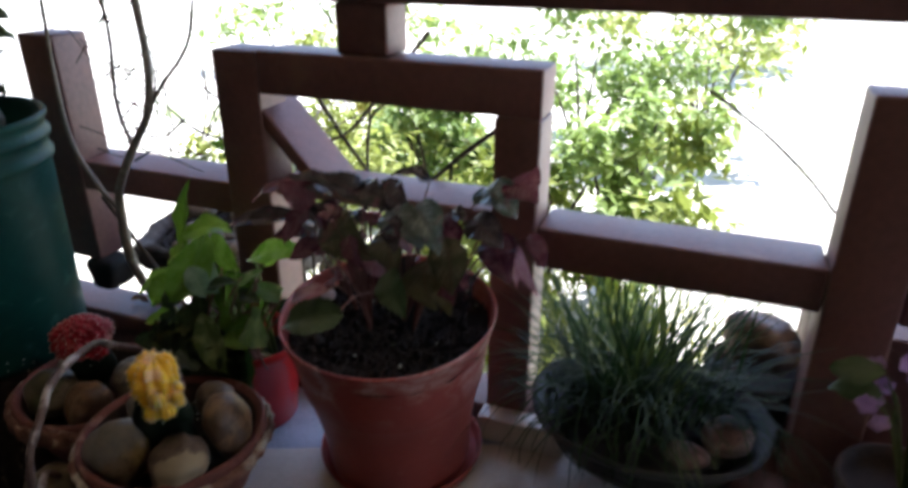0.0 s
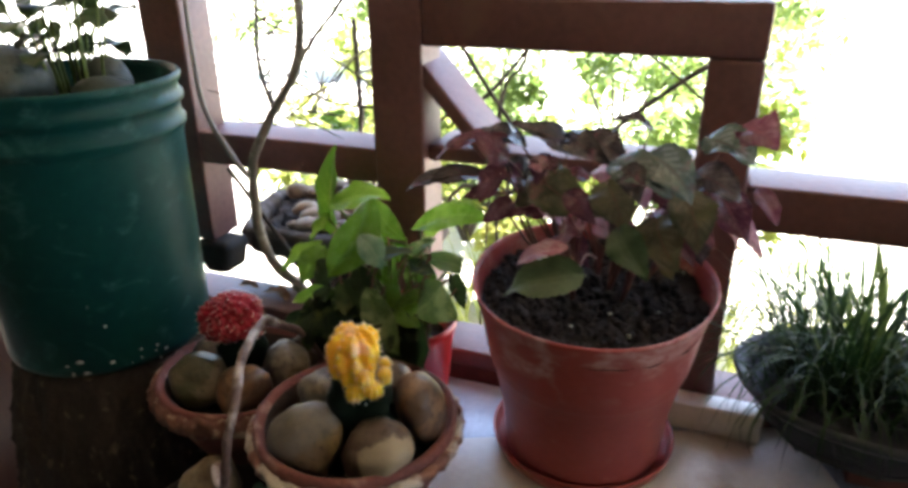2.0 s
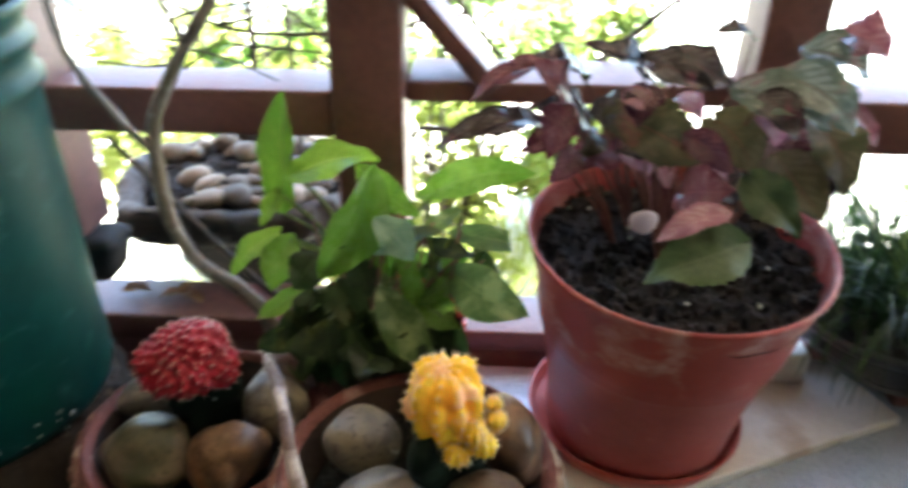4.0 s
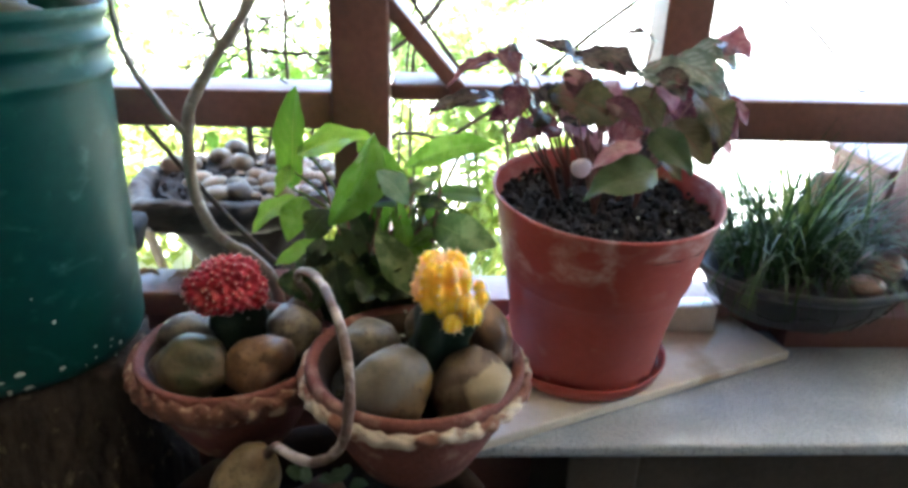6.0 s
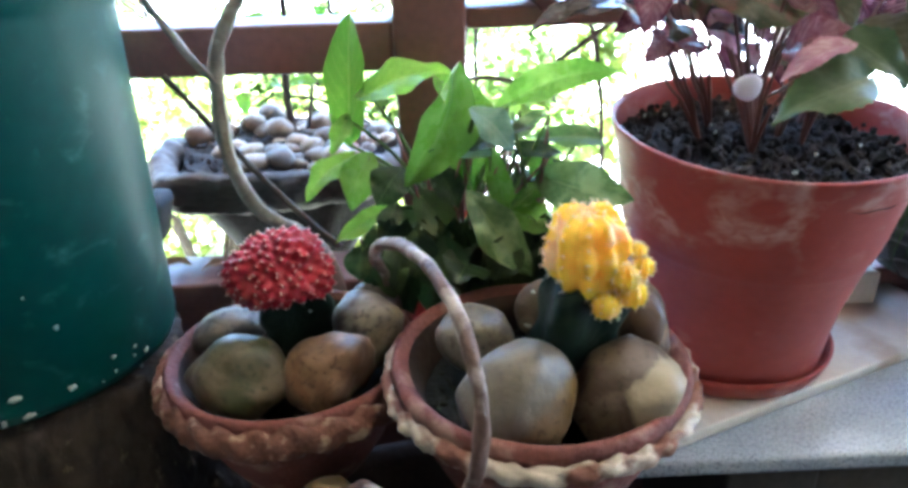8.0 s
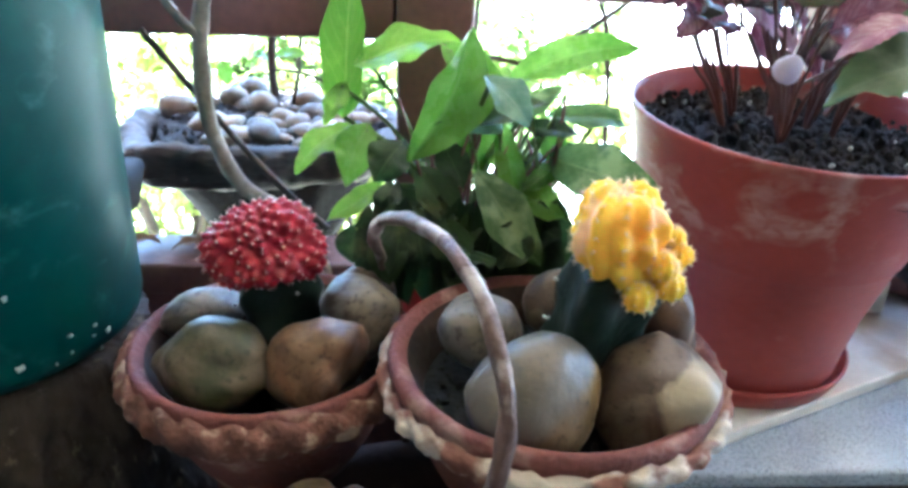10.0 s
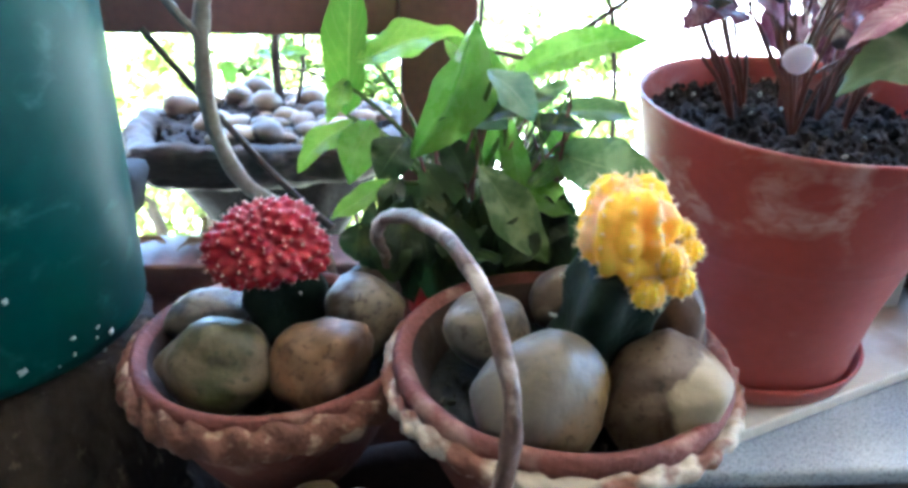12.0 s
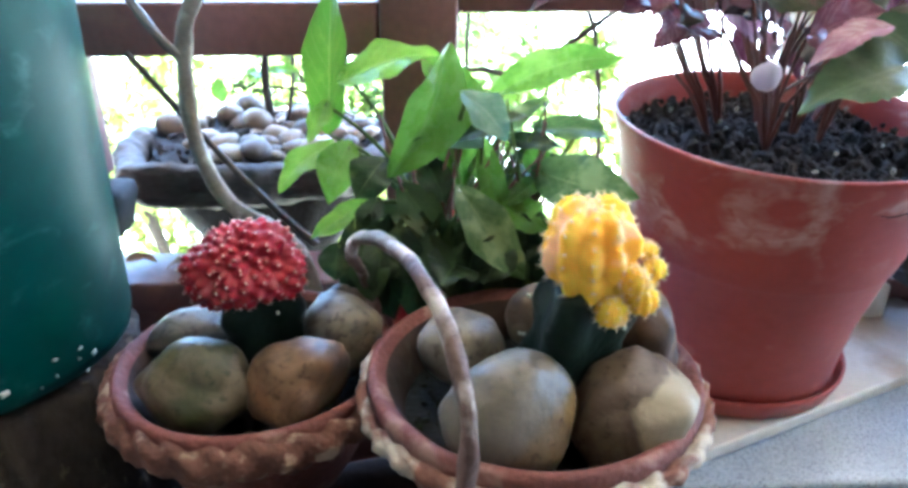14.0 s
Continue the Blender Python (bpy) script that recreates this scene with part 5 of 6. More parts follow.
stump = log_mesh((BX, BY, -0.46), [(0.0, 0.0), (0.195, 0.0), (0.185, 0.08), (0.175, 0.25), (0.158, 0.45), (0.140, 0.60), (0.128, 0.665), (0.120, 0.690), (0.06, 0.697), (0.0, 0.697)], 9, 0.06)
tagged(part("tree_stump", stump, BARK), "dark rough-barked tree stump carrying the green bucket", "stump")
bucket = thing("bucket", (BX, BY, 0.240), "teal-green plastic bucket with a ringed rim, used as a planter", "bucket")
bz = 0.2385
part("body", lathe([(0.0, 0.0), (0.115, 0.0), (0.121, 0.003), (0.1235, 0.012), (0.1255, 0.12), (0.1277, 0.262), (0.1292, 0.269), (0.1328, 0.273), (0.1333, 0.279), (0.1292, 0.283), (0.1283, 0.293),
                    (0.1293, 0.299), (0.1338, 0.302), (0.1343, 0.308), (0.1297, 0.312), (0.1290, 0.321), (0.1328, 0.325), (0.1343, 0.331), (0.1323, 0.335), (0.1288, 0.334), (0.1258, 0.324),
                    (0.1195, 0.290), (0.0, 0.290)], 72, (BX, BY, bz)), BUCKET, bucket)
part("soil", soil_disc(0.119, 0.297, (BX, BY, bz), (0, 0), 0.01, 8, 64, 16), SOIL, bucket)
for k in range(30):
    rnd = random.Random(400 + k)
    an, hh = rnd.uniform(0, 6.28), rnd.uniform(0.05, 0.15)
    reach = rnd.uniform(0.02, 0.10)
    bs = Vector((BX + reach * math.cos(an), BY + 0.02 + 0.75 * reach * math.sin(an), bz + 0.305 + hh))
    size = rnd.uniform(0.032, 0.055)
    tp = bs + Vector((size * math.cos(an), size * math.sin(an), rnd.uniform(-0.03, 0.008)))
    part("leaf", leaf_mesh(bs, tp, size * rnd.uniform(0.8, 1.05), (0.3 * math.cos(an), -0.5, 1), "oval", 0.3, 0.1, 0.05, 10), BEG_GREEN if k % 3 else ARROW_SHADED, bucket)
    part("petiole", tube([(BX + 0.5 * reach * math.cos(an), BY + 0.02 + 0.4 * reach * math.sin(an), bz + 0.297), bs.lerp(Vector((BX, BY, bz + 0.33)), 0.25), bs], 0.0018, 0.0012, 3, 5), ARROW_STEM, bucket)
for at, size, seed, label in [((BX - 0.034, BY - 0.050, bz + 0.330), (0.060, 0.052, 0.046), 61, "large rounded grey-green stone lying in the bucket"),
                              ((BX + 0.060, BY + 0.010, bz + 0.306), (0.040, 0.038, 0.030), 62, "dark rounded stone lying in the bucket"),
                              ((BX + 0.018, BY + 0.052, bz + 0.322), (0.032, 0.030, 0.028), 63, "small dark stone lying in the bucket")]:
    ob = part("river_stone", stone_mesh(size, seed, 0.06, 0.1), STONE_MOSS)
    ob.matrix_basis = pose(*at, 0, 0, 20)
    tagged(ob, label, "stone", "stones in the bucket")
for k in range(14):
    rnd = random.Random(700 + k)
    an, zz = rnd.uniform(-1.2, -0.1), rnd.uniform(0.004, 0.028) if k < 12 else rnd.uniform(0.03, 0.16)
    rr = 0.1235 + 0.016 * zz
    s = rnd.uniform(0.0007, 0.0026)
    fl = bmesh.new()
    bmesh.ops.create_icosphere(fl, subdivisions=2, radius=1)
    wide = rnd.uniform(0.35, 2.2)
    for v in fl.verts:
        ragged = 1 + 1.1 * noise.noise(v.co * 2.4 + Vector((k * 5, 0, 0)))
        v.co = Vector((BX, BY, bz + zz)) + Matrix.Rotation(an, 3, "Z") @ Vector((rr + v.co.x * 0.0003, v.co.y * s * ragged * wide, v.co.z * s * ragged))
    part("paint_fleck", fl, FLECK, bucket)

# ---- black basket with ribbon grass ----
grass_bowl = thing("grass_basket", (0.212, 0.665, 0.196), "black plastic basket of ribbon grass resting on the railing's ledge", "planter")


def oval(an, r, z, k):
    return r * (1 + 0.10 * math.cos(2 * an) + 0.01 * math.sin(7 * an))


GB = (0.212, 0.665, 0.196)
part("basket", lathe([(0.0, 0.0), (0.070, 0.0), (0.085, 0.006), (0.100, 0.026), (0.110, 0.046), (0.113, 0.054), (0.110, 0.056), (0.104, 0.050), (0.0, 0.048)], 64, GB, (0, 0), oval), BASKET, grass_bowl)
part("rim", lathe([(0.1115, 0.0535), (0.119, 0.056), (0.129, 0.066), (0.130, 0.072), (0.126, 0.074), (0.117, 0.066), (0.109, 0.0585)], 64, GB, (0, 0), oval, True), BASKET_RIM, grass_bowl, "scuffed flaring grey rim")
def basket_wire(points):
    part("wire", tube([(GB[0] + oval(an, r, 0, 0) * math.cos(an), GB[1] + oval(an, r, 0, 0) * math.sin(an), GB[2] + z) for an, r, z in points], 0.0012, 0.0012, 4, 5), BASKET_RIM, grass_bowl, "thin grey wire")


for k in range(14):
    an = 2 * math.pi * k / 14 + 0.2
    basket_wire([(an, 0.1145, 0.053), (an + 0.03, 0.1115, 0.044), (an + 0.05, 0.103, 0.027), (an + 0.06, 0.089, 0.0075)])
basket_wire([(2 * math.pi * k / 36, 0.1045 + 0.003 * math.sin(k * 1.3), 0.029 + 0.006 * math.sin(k * 1.3)) for k in range(37)])
part("soil", soil_disc(0.106, 0.058, GB, (0, 0), 0.012, 12, 64, 16), SOIL, grass_bowl)


def blades(count, centre, spread, length, width, seed, lean_out=1.0):
    verts, faces = [], []
    rnd = random.Random(seed)
    for _ in range(count):
        an, rr = rnd.uniform(0, 2 * math.pi), spread * math.sqrt(rnd.random())
        p = Vector((centre[0] + rr * math.cos(an), centre[1] + rr * 0.9 * math.sin(an), centre[2]))
        out = an + rnd.gauss(0, 0.8)
        hor = Vector((math.cos(out), math.sin(out), 0))
        ln, bend = length * rnd.uniform(0.55, 1.15), rnd.uniform(0.3, 1.25) * lean_out
        w = width * rnd.uniform(0.6, 1.2)
        side = Vector((-hor.y, hor.x, 0)) * w
        start = len(verts)
        n = 7
        q = p.copy()
        tilt = rnd.uniform(0.1, 0.5)
        for i in range(n + 1):
            u = i / n
            ww = side * (1 - u**2.5) + side * 0.04
            verts.extend([q - ww, q + Vector((0, 0, -0.3 * w * (1 - u))), q + ww])
            ang = tilt + bend * u * 1.9
            q = q + (hor * math.sin(ang) + Vector((0, 0, 1)) * math.cos(ang)) * (ln / n)
        for i in range(n):
            s0 = start + 3 * i
            faces.extend([(s0, s0 + 1, s0 + 4, s0 + 3), (s0 + 1, s0 + 2, s0 + 5, s0 + 4)])
    me = bpy.data.meshes.new("grass")
    me.from_pydata(verts, [], faces)
    me.shade_smooth()
    return me


def grass_part(name, me, mat, label):
    me.materials.append(mat)
    ob = new(name, me)
    ob.parent = grass_bowl
    ob.matrix_parent_inverse = Matrix.Translation(-grass_bowl.location)
    tagged(ob, label, kind="stuff")


grass_part("grass", blades(280, (0.205, 0.680, 0.254), 0.095, 0.20, 0.0016, 5, 1.4), GRASS, "thin arching green and cream grass blades")
grass_part("sedge", blades(100, (0.170, 0.690, 0.254), 0.06, 0.235, 0.0016, 31, 0.6), GRASS, "long thin upright blades")
grass_part("wispy_grass", blades(46, (0.165, 0.665, 0.254), 0.05, 0.25, 0.0013, 47, 1.0), GRASS, "thin arching grass blades")
grass_part("hanging_grass", blades(60, (0.165, 0.640, 0.254), 0.08, 0.15, 0.0015, 53, 2.1), GRASS, "short blades hanging over the rim")
grass_part("tuft", blades(26, (0.205, 0.680, 0.254), 0.045, 0.20, 0.0042, 19, 0.45), ARROW_STEM, "broader upright fresh green blades")
for k, (at, s) in enumerate([((0.262, 0.600, 0.262), (0.024, 0.02, 0.013)), ((0.302, 0.635, 0.272), (0.030, 0.026, 0.022))]):
    ob = part("river_stone", stone_mesh(s, 80 + k, 0.08, 0.2), STONE_PINK)
    ob.matrix_basis = pose(*at, 0, 0, 40 * k)
    tagged(ob, "reddish-brown pebble on the soil of the grass basket", "stone", "pebbles in the grass basket")

# ---- bowl planter beyond the railing ----
planter = thing("bonsai_planter", (-0.60, 0.90, -0.46), "wide driftwood-grey planter of pebbles beyond the railing", "planter")
PC = (-0.545, 0.885, 0.0)


def planter_shape(an, r, z, k):
    # a lobe reaches out at one side
    off = math.atan2(math.sin(an + 2.24), math.cos(an + 2.24))
    lobe = 0.12 * math.exp(-((off / 0.34) ** 2)) * min(1, max(0, (z - 0.2) / 0.07))
    return (0.83 + lobe) * r * (1.0 + 0.10 * math.cos(2 * an) + 0.05 * noise.noise(Vector((math.cos(an) * 2.5, math.sin(an) * 2.5, z * 5))) + 0.03 * noise.noise(Vector((math.cos(an) * 8, math.sin(an) * 8, z * 9))))


part("bowl", lathe([(0.0, 0.10), (0.05, 0.10), (0.075, 0.145), (0.11, 0.20), (0.128, 0.228), (0.140, 0.246), (0.150, 0.262), (0.150, 0.280), (0.0, 0.28)], 80, PC, (0, 0), planter_shape), PLANTER, planter, "dark hollow trunk")


def slab_shape(an, r, z, k):
    return planter_shape(an, r, 0.28, k) * (1 + 0.05 * noise.noise(Vector((math.cos(an) * 6, math.sin(an) * 6, z * 60))) + 0.03 * noise.noise(Vector((math.cos(an) * 19, math.sin(an) * 19, z * 90))))


slab = lathe([(0.1515, 0.258), (0.166, 0.256), (0.180, 0.262), (0.187, 0.271), (0.184, 0.280), (0.188, 0.288), (0.182, 0.298), (0.168, 0.303), (0.156, 0.297), (0.1515, 0.288)], 220, PC, (0, 0), slab_shape, True)
for v in slab.verts:
    q = v.co
    v.co = q + Vector((0, 0, 0.011 * noise.noise(q * 13) + 0.005 * noise.noise(q * 34) + 0.002 * noise.noise(q * 110)))
part("rim", slab, PLANTER_RIM, planter, "cracked driftwood-grey rim")
part("foot", lathe([(0.0, -0.50), (0.11, -0.50), (0.09, -0.40), (0.06, -0.2), (0.05, 0.0), (0.055, 0.104), (0.0, 0.104)], 40, PC, (0, 0), planter_shape), PLANTER, planter)
part("soil", soil_disc(0.128, 0.292, PC, (0, 0), 0.014, 15, 64, 16), SOIL, planter)
crumb_part(crumbs(420, 0.122, 0.298, PC, (0, 0), 0.0015, 0.005, 23), CRUMB, planter, "dark crumbs of soil between the pebbles")
peb_meshes = []
for k in range(8):
    bm = stone_mesh((1.0, random.Random(k).uniform(0.7, 0.95), random.Random(k + 50).uniform(0.45, 0.7)), 200 + k, 0.1, 0.3, 2)
    pm = bpy.data.meshes.new("pebble")
    bm.to_mesh(pm)
    bm.free()
    pm.shade_smooth()
    pm.materials.append(PEBBLE)
    peb_meshes.append(pm)
rnd = random.Random(17)
spots = []
tries = 0
while len(spots) < 52 and tries < 8000:
    tries += 1
    an, rr = rnd.uniform(0, 2 * math.pi), 0.124 * math.sqrt(rnd.random())
    s = rnd.uniform(0.011, 0.024)
    x, y = rr * math.cos(an) * 1.08, rr * math.sin(an) * 0.94
    # bare soil at one end, the pebbles heaped towards the other
    if x < -0.015 and abs(y) < 0.10 and rnd.random() < 0.93:
        continue
    if all(math.hypot(x - q[0], y - q[1]) > 0.60 * (s + q[2]) for q in spots):
        spots.append((x, y, s))
for k, (x, y, s) in enumerate(spots):
    ob = new("pebble", peb_meshes[k % 8])
    ob.matrix_basis = pose(PC[0] + x, PC[1] + y, 0.297 + s * rnd.uniform(0.15, 0.7), rnd.uniform(-15, 15), rnd.uniform(-15, 15), rnd.uniform(0, 360)) @ Matrix.Scale(s, 4)
    ob.parent = planter
    ob.matrix_parent_inverse = Matrix.Translation(-planter.location)

# ---- bare branches ----
shrub = thing("bare_shrub", (-0.485, 0.625, 0.15), "pale bare-branched shrub growing behind the red cactus bowl", "shrub")
part("stem", tube([(-0.455, 0.630, 0.150), (-0.462, 0.635, 0.240), (-0.490, 0.640, 0.277), (-0.527, 0.640, 0.305), (-0.546, 0.640, 0.355), (-0.547, 0.640, 0.415), (-0.538, 0.640, 0.462), (-0.505, 0.640, 0.515), (-0.463, 0.642, 0.579), (-0.455, 0.645, 0.66), (-0.47, 0.65, 0.78)],
                  0.0085, 0.005, 5, 8, 0.3, 3), TWIG, shrub)
part("branch", tube([(-0.545, 0.638, 0.425), (-0.57, 0.632, 0.46), (-0.60, 0.63, 0.52), (-0.605, 0.63, 0.60), (-0.61, 0.64, 0.72)], 0.0042, 0.0025, 5, 6, 0.3, 9), TWIG, shrub)
part("branch", tube([(-0.455, 0.655, 0.255), (-0.50, 0.66, 0.30), (-0.55, 0.662, 0.362), (-0.60, 0.66, 0.43)], 0.0036, 0.003, 5, 6, 0.3, 12), TWIG_DARK, shrub)
part("branch", tube([(-0.50, 0.64, 0.52), (-0.52, 0.645, 0.58), (-0.515, 0.65, 0.68), (-0.53, 0.65, 0.78)], 0.0035, 0.002, 5, 6, 0.3, 14), TWIG, shrub)
part("branch", tube([(-0.468, 0.642, 0.57), (-0.44, 0.65, 0.61), (-0.40, 0.66, 0.66), (-0.38, 0.66, 0.72)], 0.003, 0.0018, 5, 6, 0.3, 15), TWIG, shrub)
rnd = random.Random(77)
for k in range(24):
    z = rnd.uniform(0.5, 0.74)
    p0 = Vector((rnd.choice([-0.46, -0.50, -0.52]) + rnd.uniform(-0.01, 0.01), 0.645, z))
    way = Vector((rnd.uniform(-1, 1), rnd.uniform(-0.2, 0.5), rnd.uniform(-0.3, 0.8))).normalized()
    part("twig", tube([p0, p0 + way * 0.04, p0 + way * rnd.uniform(0.07, 0.13) + Vector((0, 0, rnd.uniform(-0.02, 0.03)))], 0.0016, 0.0007, 4, 5), TWIG_DARK, shrub)

hedge_twigs = thing("bare_bush", (-0.1, 1.0, -0.5), "leafless dark bush of crossing twigs outside the railing", "shrub")
for pts, r in [([(-0.34, 0.80, 0.63), (-0.28, 0.80, 0.54), (-0.22, 0.80, 0.46), (-0.16, 0.82, 0.36), (-0.1, 0.9, -0.48)], 0.0034),
               ([(0.03, 0.80, 0.60), (-0.06, 0.80, 0.53), (-0.14, 0.80, 0.46), (-0.24, 0.80, 0.39), (-0.36, 0.84, 0.30), (-0.4, 0.92, -0.48)], 0.0036),
               ([(-0.17, 0.90, 0.66), (-0.24, 0.90, 0.58), (-0.31, 0.90, 0.50), (-0.39, 0.90, 0.45), (-0.46, 0.95, 0.30), (-0.45, 1.0, -0.48)], 0.0034),
               ([(-0.23, 0.93, 0.66), (-0.26, 0.93, 0.55), (-0.30, 0.93, 0.40), (-0.28, 0.95, -0.48)], 0.003),
               ([(0.0, 0.95, 0.50), (-0.1, 0.95, 0.57), (-0.2, 0.95, 0.57), (-0.3, 0.95, 0.52), (-0.36, 0.95, -0.48)], 0.0022),
               ([(-0.36, 0.82, 0.50), (-0.43, 0.80, 0.495), (-0.52, 0.80, 0.50), (-0.60, 0.82, 0.53)], 0.0024),
               ([(-0.38, 0.86, 0.62), (-0.44, 0.85, 0.56), (-0.47, 0.85, 0.49), (-0.47, 0.9, -0.48)], 0.0034),
               ([(-0.55, 0.85, 0.56), (-0.48, 0.85, 0.52), (-0.42, 0.85, 0.47)], 0.0022),
               ([(0.223, 0.95, 0.596), (0.317, 0.95, 0.530), (0.403, 0.95, 0.446), (0.471, 0.95, 0.331), (0.531, 0.97, -0.48)], 0.003)]:
    part("twig", tube(pts, r, r * 0.8, 5, 6, 0.3, 3), TWIG_DARK, hedge_twigs)
for k in range(22):
    rnd = random.Random(5200 + k)
    p0 = Vector((rnd.uniform(-0.72, -0.40), rnd.uniform(0.84, 0.95), rnd.uniform(0.40, 0.52)))
    way = Vector((rnd.uniform(-0.8, 0.8), rnd.uniform(-0.1, 0.2), rnd.uniform(0.25, 1.0))).normalized()
    bend = Vector((rnd.uniform(-0.03, 0.03), 0, rnd.uniform(-0.02, 0.03)))
    ln = rnd.uniform(0.14, 0.30)
    part("twig", tube([p0, p0 + way * ln * 0.4 + bend, p0 + way * ln * 0.75, p0 + way * ln + bend], 0.0019, 0.0008, 5, 5, 0.3, k), TWIG, hedge_twigs, "thin pale grey twig")


# ---- garden beyond ----
def foliage(count, centre, size, leaf, seed, hollow=0.3):
    """Many small separate bent leaves in an uneven clump with gaps."""
    rnd = random.Random(seed)
    verts, faces = [], []
    lumps = [(Vector((rnd.gauss(0, 0.5), rnd.gauss(0, 0.5), rnd.gauss(0.1, 0.45))), rnd.uniform(0.22, 0.42)) for _ in range(14)]
    while len(faces) < count * 2:
        lc, lr = rnd.choice(lumps)
        q = lc + Vector((rnd.gauss(0, 1), rnd.gauss(0, 1), rnd.gauss(0, 1))).normalized() * lr * rnd.uniform(hollow, 1.0)
        p0 = Vector(centre) + Vector((q.x * size[0], q.y * size[1], q.z * size[2]))
        dd = Vector((rnd.uniform(-1, 1), rnd.uniform(-1, 1), rnd.uniform(-0.9, 0.4))).normalized()
        ss = dd.cross(Vector((rnd.uniform(-0.6, 0.6), rnd.uniform(-0.6, 0.6), 1))).normalized()
        ln = leaf * rnd.uniform(0.6, 1.3)
        n0 = len(verts)
        mid = p0 + dd * ln * 0.5 + Vector((0, 0, ln * 0.1))
        verts.extend([p0, mid - ss * ln * 0.24, p0 + dd * ln, mid + ss * ln * 0.24])
        faces.extend([(n0, n0 + 1, n0 + 2), (n0, n0 + 2, n0 + 3)])
    me = bpy.data.meshes.new("foliage")
    me.from_pydata(verts, [], faces)
    return me


def garden_shrub(at, size, count, leaf, seed, mat, label):
    ob = thing("garden_shrub", (at[0], at[1], -0.5), label, "shrub", "garden shrubs")
    rnd = random.Random(seed)
    for k in range(6):
        an = rnd.uniform(0, 6.28)
        top = Vector((at[0] + 0.5 * size[0] * math.cos(an), at[1] + 0.5 * size[1] * math.sin(an), at[2] + rnd.uniform(0, 0.5) * size[2]))
        part("limb", tube([(at[0], at[1], -0.52), Vector((at[0], at[1], -0.5)).lerp(top, 0.5) + Vector((0, 0, 0.05)), top], 0.014, 0.004, 4, 6), TWIG_DARK, ob)
    me = foliage(count, at, size, leaf, seed)
    me.materials.append(mat)
    crown = new("crown", me)
    crown.parent = ob
    crown.matrix_parent_inverse = Matrix.Translation(-ob.location)
    return ob


garden_shrub((-0.04, 2.3, 0.02), (0.25, 0.30, 0.44), 1900, 0.062, 1, SHRUB, "sunlit green leafy shrub in the garden")
garden_shrub((-0.32, 2.1, -0.12), (0.42, 0.32, 0.40), 2200, 0.065, 2, SHRUB_PALE, "yellow-green leafy shrub in the sun")
garden_shrub((-0.95, 2.6, -0.2), (0.46, 0.35, 0.34), 1700, 0.07, 3, SHRUB_PALE, "yellow-green leafy shrub in the sun")
garden_shrub((-1.75, 3.6, -0.1), (0.7, 0.5, 0.4), 1000, 0.08, 4, SHRUB_PALE, "yellow-green leafy shrub in the sun")
garden_shrub((-0.55, 4.2, 0.0), (0.8, 0.5, 0.5), 1500, 0.09, 5, SHRUB, "sunlit green leafy shrub in the garden")
garden_shrub((0.15, 4.6, 0.0), (0.40, 0.5, 0.5), 600, 0.08, 6, SHRUB_PALE, "yellow-green leafy shrub in the sun")
garden_shrub((-3.4, 6.6, 0.2), (1.2, 0.8, 0.8), 1800, 0.12, 7, SHRUB, "tall leafy shrub at the back of the garden")
garden_shrub((-0.4, 8.0, 0.3), (1.6, 0.9, 0.9), 2200, 0.13, 8, SHRUB_PALE, "tall leafy shrub at the back of the garden")
garden_shrub((-0.98, 1.75, 0.02), (0.36, 0.28, 0.36), 2600, 0.042, 11, SHRUB_PALE, "pale green leafy shrub beyond the pebble planter")
garden_shrub((-0.64, 2.15, 0.12), (0.34, 0.28, 0.34), 2600, 0.048, 12, SHRUB, "sunlit green leafy shrub in the garden")
me = blades(700, (-0.25, 1.6, -0.5), 0.75, 0.36, 0.004, 9, 0.6)
me.materials.append(SHRUB_PALE)
tagged(new("tall_grass", me), "long sunlit grass growing beyond the railing", "grass", kind="stuff")

# ---- beyond the right-hand rail ----
rock = part("garden_rock", stone_mesh((0.052, 0.045, 0.040), 91, 0.1, 0.4), STONE_BROWN)
rock.matrix_basis = pose(0.335, 0.80, 0.305, 10, 20, 15)
tagged(rock, "large reddish-brown rock lying in a pot behind the grass", "rock")
rock_pot = lathe([(0.0, 0.0), (0.05, 0.0), (0.054, 0.05), (0.050, 0.5), (0.058, 0.70), (0.066, 0.77), (0.062, 0.775), (0.052, 0.75), (0.0, 0.75)], 40, (0.335, 0.80, -0.50))
tagged(part("pedestal_pot", rock_pot, DARK_CLAY), "tall dark clay pedestal pot outside the railing", "plant pot")
crate = thing("planter_box", (0.52, 0.86, -0.50), "dark maroon wooden planter box beyond the railing", "planter box")
for lo, hi in [((0.39, 0.785, -0.50), (0.66, 0.803, 0.340)), ((0.39, 0.917, -0.50), (0.66, 0.935, 0.340)), ((0.39, 0.8035, -0.50), (0.408, 0.9165, 0.338)), ((0.642, 0.8035, -0.50), (0.66, 0.9165, 0.338))]:
    part("side_panel", box(lo, hi, 0.003), WOOD, crate)
part("lid", box((0.382, 0.778, 0.341), (0.668, 0.942, 0.356), 0.003), WOOD, crate)
flowers = thing("flower_pot", (0.475, 0.62, TABLE_TOP), "small dark pot of lilac and pink flowers on the table", "potted plant")
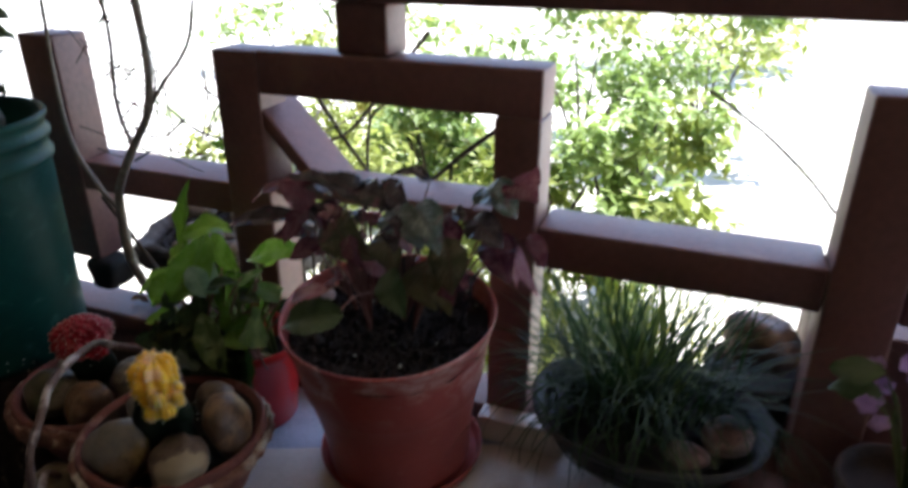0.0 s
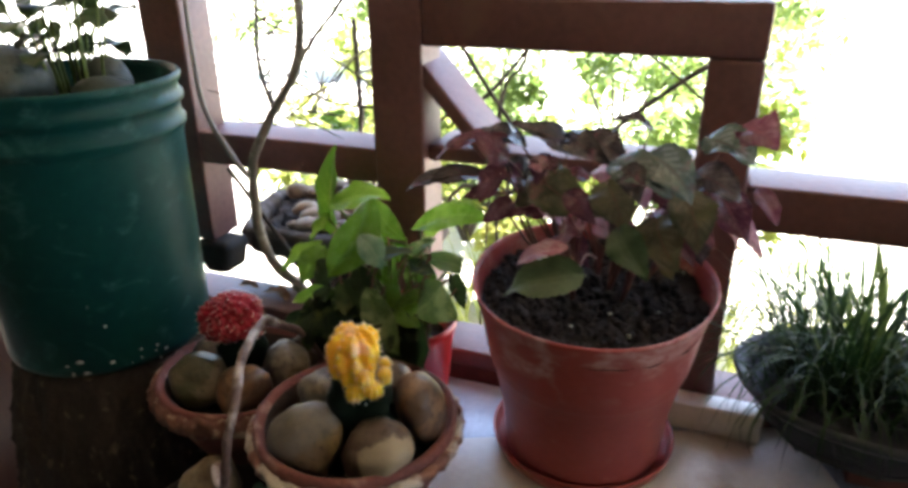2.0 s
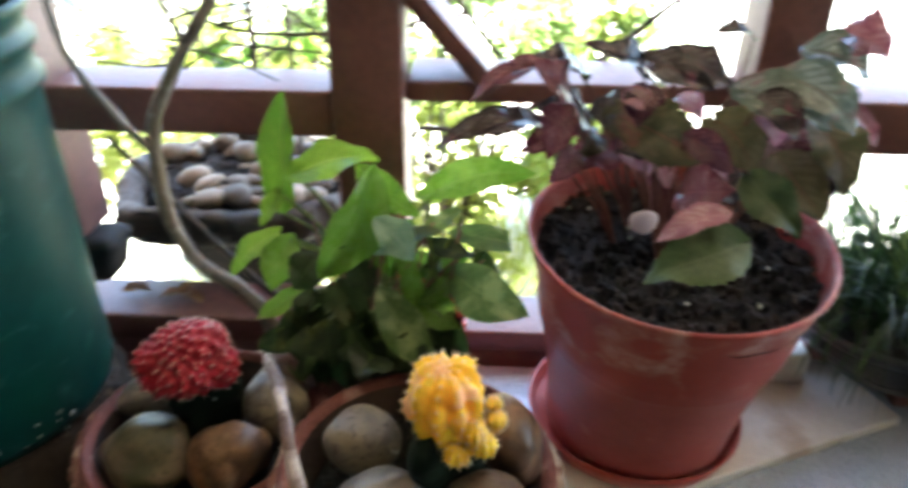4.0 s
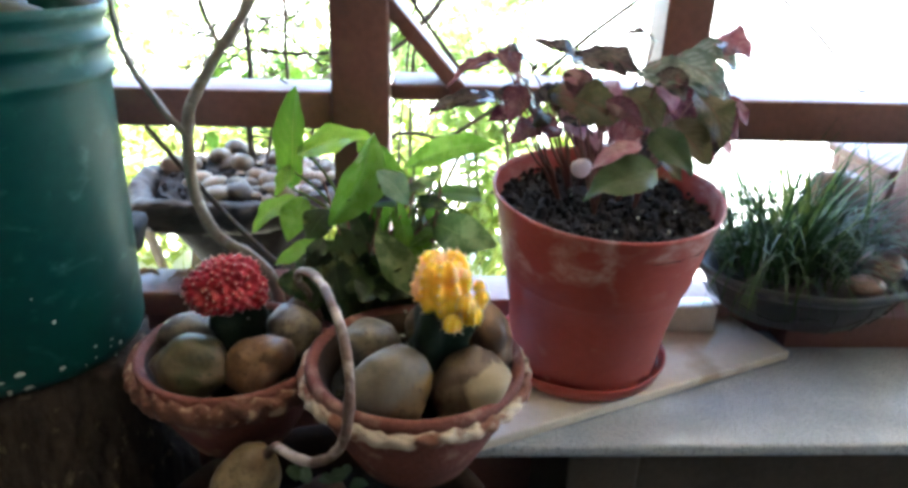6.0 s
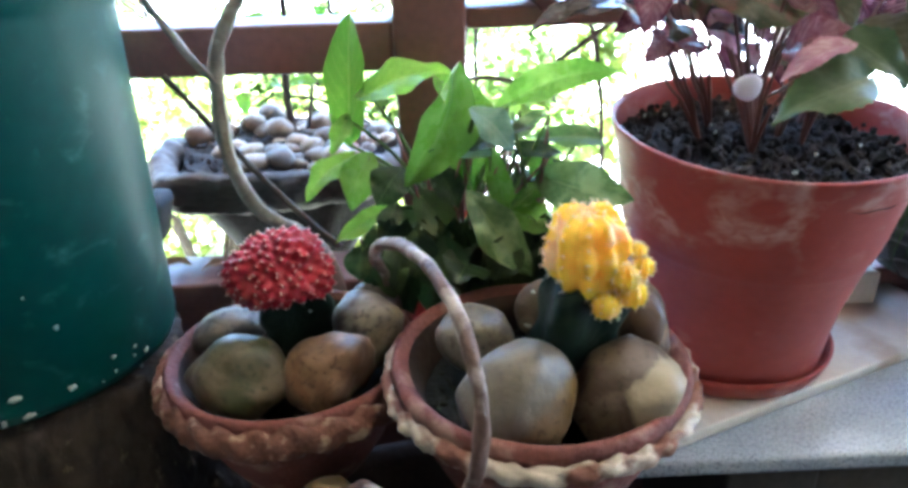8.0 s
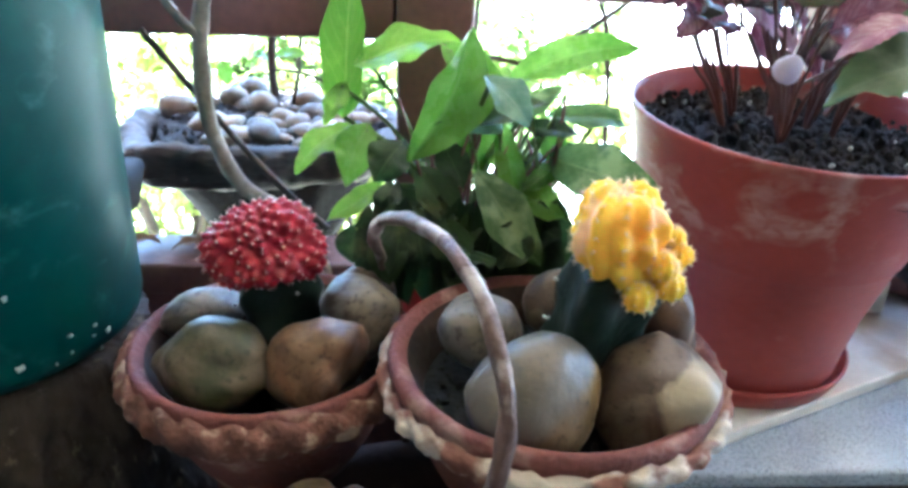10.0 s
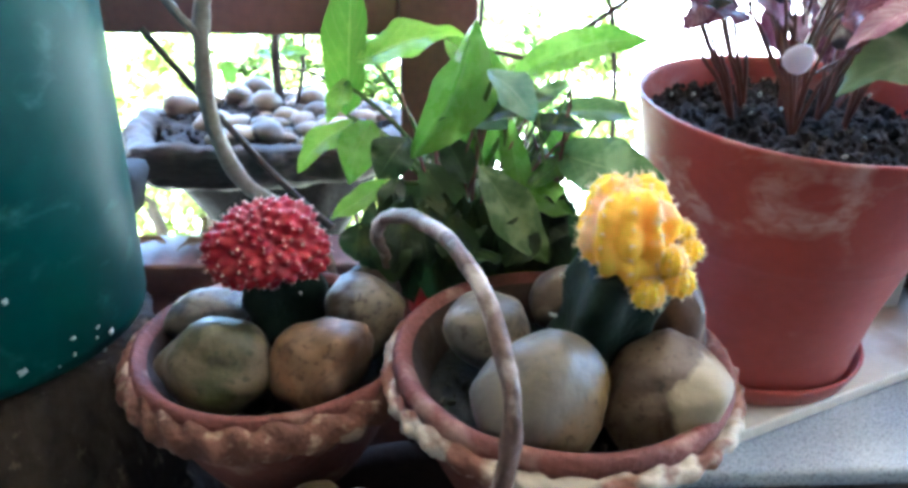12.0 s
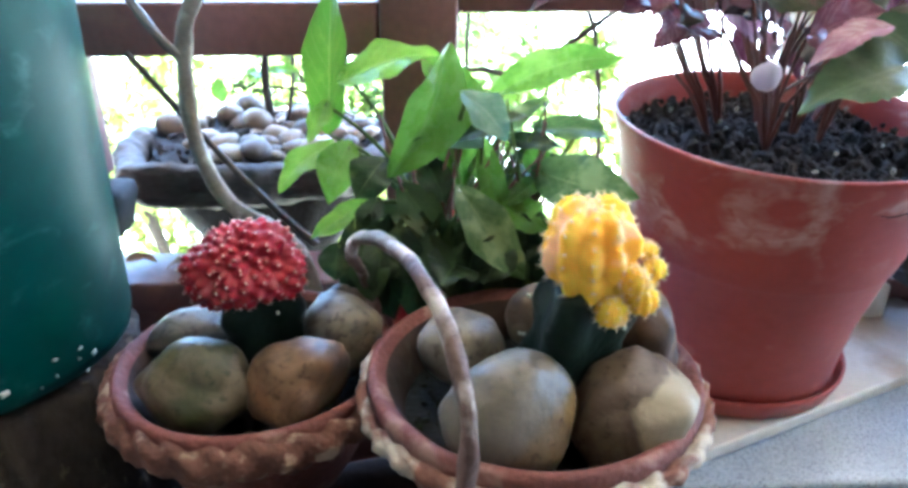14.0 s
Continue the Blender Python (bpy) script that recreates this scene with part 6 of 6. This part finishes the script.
part("pot", lathe([(0.0, 0.0), (0.045, 0.0), (0.05, 0.01), (0.062, 0.11), (0.066, 0.115), (0.066, 0.125), (0.061, 0.125), (0.058, 0.105), (0.0, 0.105)], 40, (0.475, 0.62, TABLE_TOP + 0.001)), DARK_CLAY, flowers)
for k in range(26):
    rnd = random.Random(1500 + k)
    an, rr = rnd.uniform(0, 6.28), 0.075 * math.sqrt(rnd.random())
    at = Vector((0.462 + rr * math.cos(an), 0.635 + rr * math.sin(an) * 0.7, 0.392 + rnd.uniform(-0.03, 0.03) - rr * 0.3))
    if k % 3 == 0:
        tip = at + Vector((0.05 * math.cos(an), 0.04 * math.sin(an), -0.01))
        part("leaf", leaf_mesh(at, tip, 0.03, (0, -0.5, 1), "oval", 0.3, 0.1), BEG_GREEN, flowers)
        continue
    part("stem", tube([(0.475, 0.62, 0.25), at.lerp(Vector((0.475, 0.62, 0.33)), 0.4), at], 0.0014, 0.001, 4, 5), ARROW_STEM, flowers)
    bloom = bmesh.new()
    for q in range(5):
        t5 = q * 1.2566 + k
        pm = bpy.data.meshes.new("petal")
        one = leaf_mesh(at, at + Vector((0.011 * math.cos(t5), -0.003, 0.011 * math.sin(t5))), 0.010, (0, -1, 0.3), "oval", 0.1, 0.1, 0, 5)
        one.to_mesh(pm)
        one.free()
        bloom.from_mesh(pm)
        bpy.data.meshes.remove(pm)
    part("flower", bloom, LILAC, flowers, "five-petalled lilac flower")

# small growth in the pebble planter, and dry leaves on the rail
sapling = thing("sapling", (-0.545, 0.93, 0.30), "thin dark sapling growing among the pebbles", "sapling")
for pts, r in [([(-0.545, 0.93, 0.285), (-0.548, 0.93, 0.36), (-0.540, 0.935, 0.45), (-0.545, 0.94, 0.60)], 0.006), ([(-0.546, 0.93, 0.35), (-0.50, 0.92, 0.345), (-0.44, 0.91, 0.315)], 0.0022),
               ([(-0.53, 0.925, 0.29), (-0.515, 0.925, 0.35), (-0.51, 0.93, 0.42)], 0.003)]:
    part("branch", tube(pts, r, r * 0.7, 5, 6, 0.3, 2), TWIG_DARK, sapling)
for k in range(10):
    rnd = random.Random(1700 + k)
    at = Vector((-0.545 + rnd.uniform(-0.09, 0.09), 0.93 + rnd.uniform(-0.03, 0.05), rnd.uniform(0.36, 0.46)))
    part("leaf", leaf_mesh(at, at + Vector((rnd.uniform(-0.04, 0.04), -0.01, rnd.uniform(-0.03, 0.02))), 0.018, (0, -0.6, 1), "oval", 0.3, 0.1), ARROW, sapling)
    part("petiole", tube([(-0.545, 0.932, at.z - 0.02), at.lerp(Vector((-0.545, 0.932, at.z - 0.02)), 0.5), at], 0.0012, 0.0008, 3, 5), TWIG_DARK, sapling)
for k, (x, y, turn) in enumerate([(-0.625, 0.725, 20), (-0.60, 0.735, 80), (-0.57, 0.72, 140), (-0.64, 0.74, 200)]):
    rnd = random.Random(k)
    an = radians(turn)
    bs = Vector((x, y, 0.2005))
    part_leaf = part("dry_leaf", leaf_mesh(bs, bs + Vector((0.035 * math.cos(an), 0.02 * math.sin(an), 0.004)), 0.018, (0, 0, 1), "oval", 0.5, 0.12), DRY_LEAF)
    tagged(part_leaf, "curled dry brown leaf on the bottom rail", "leaf", "dry leaves on the rail")
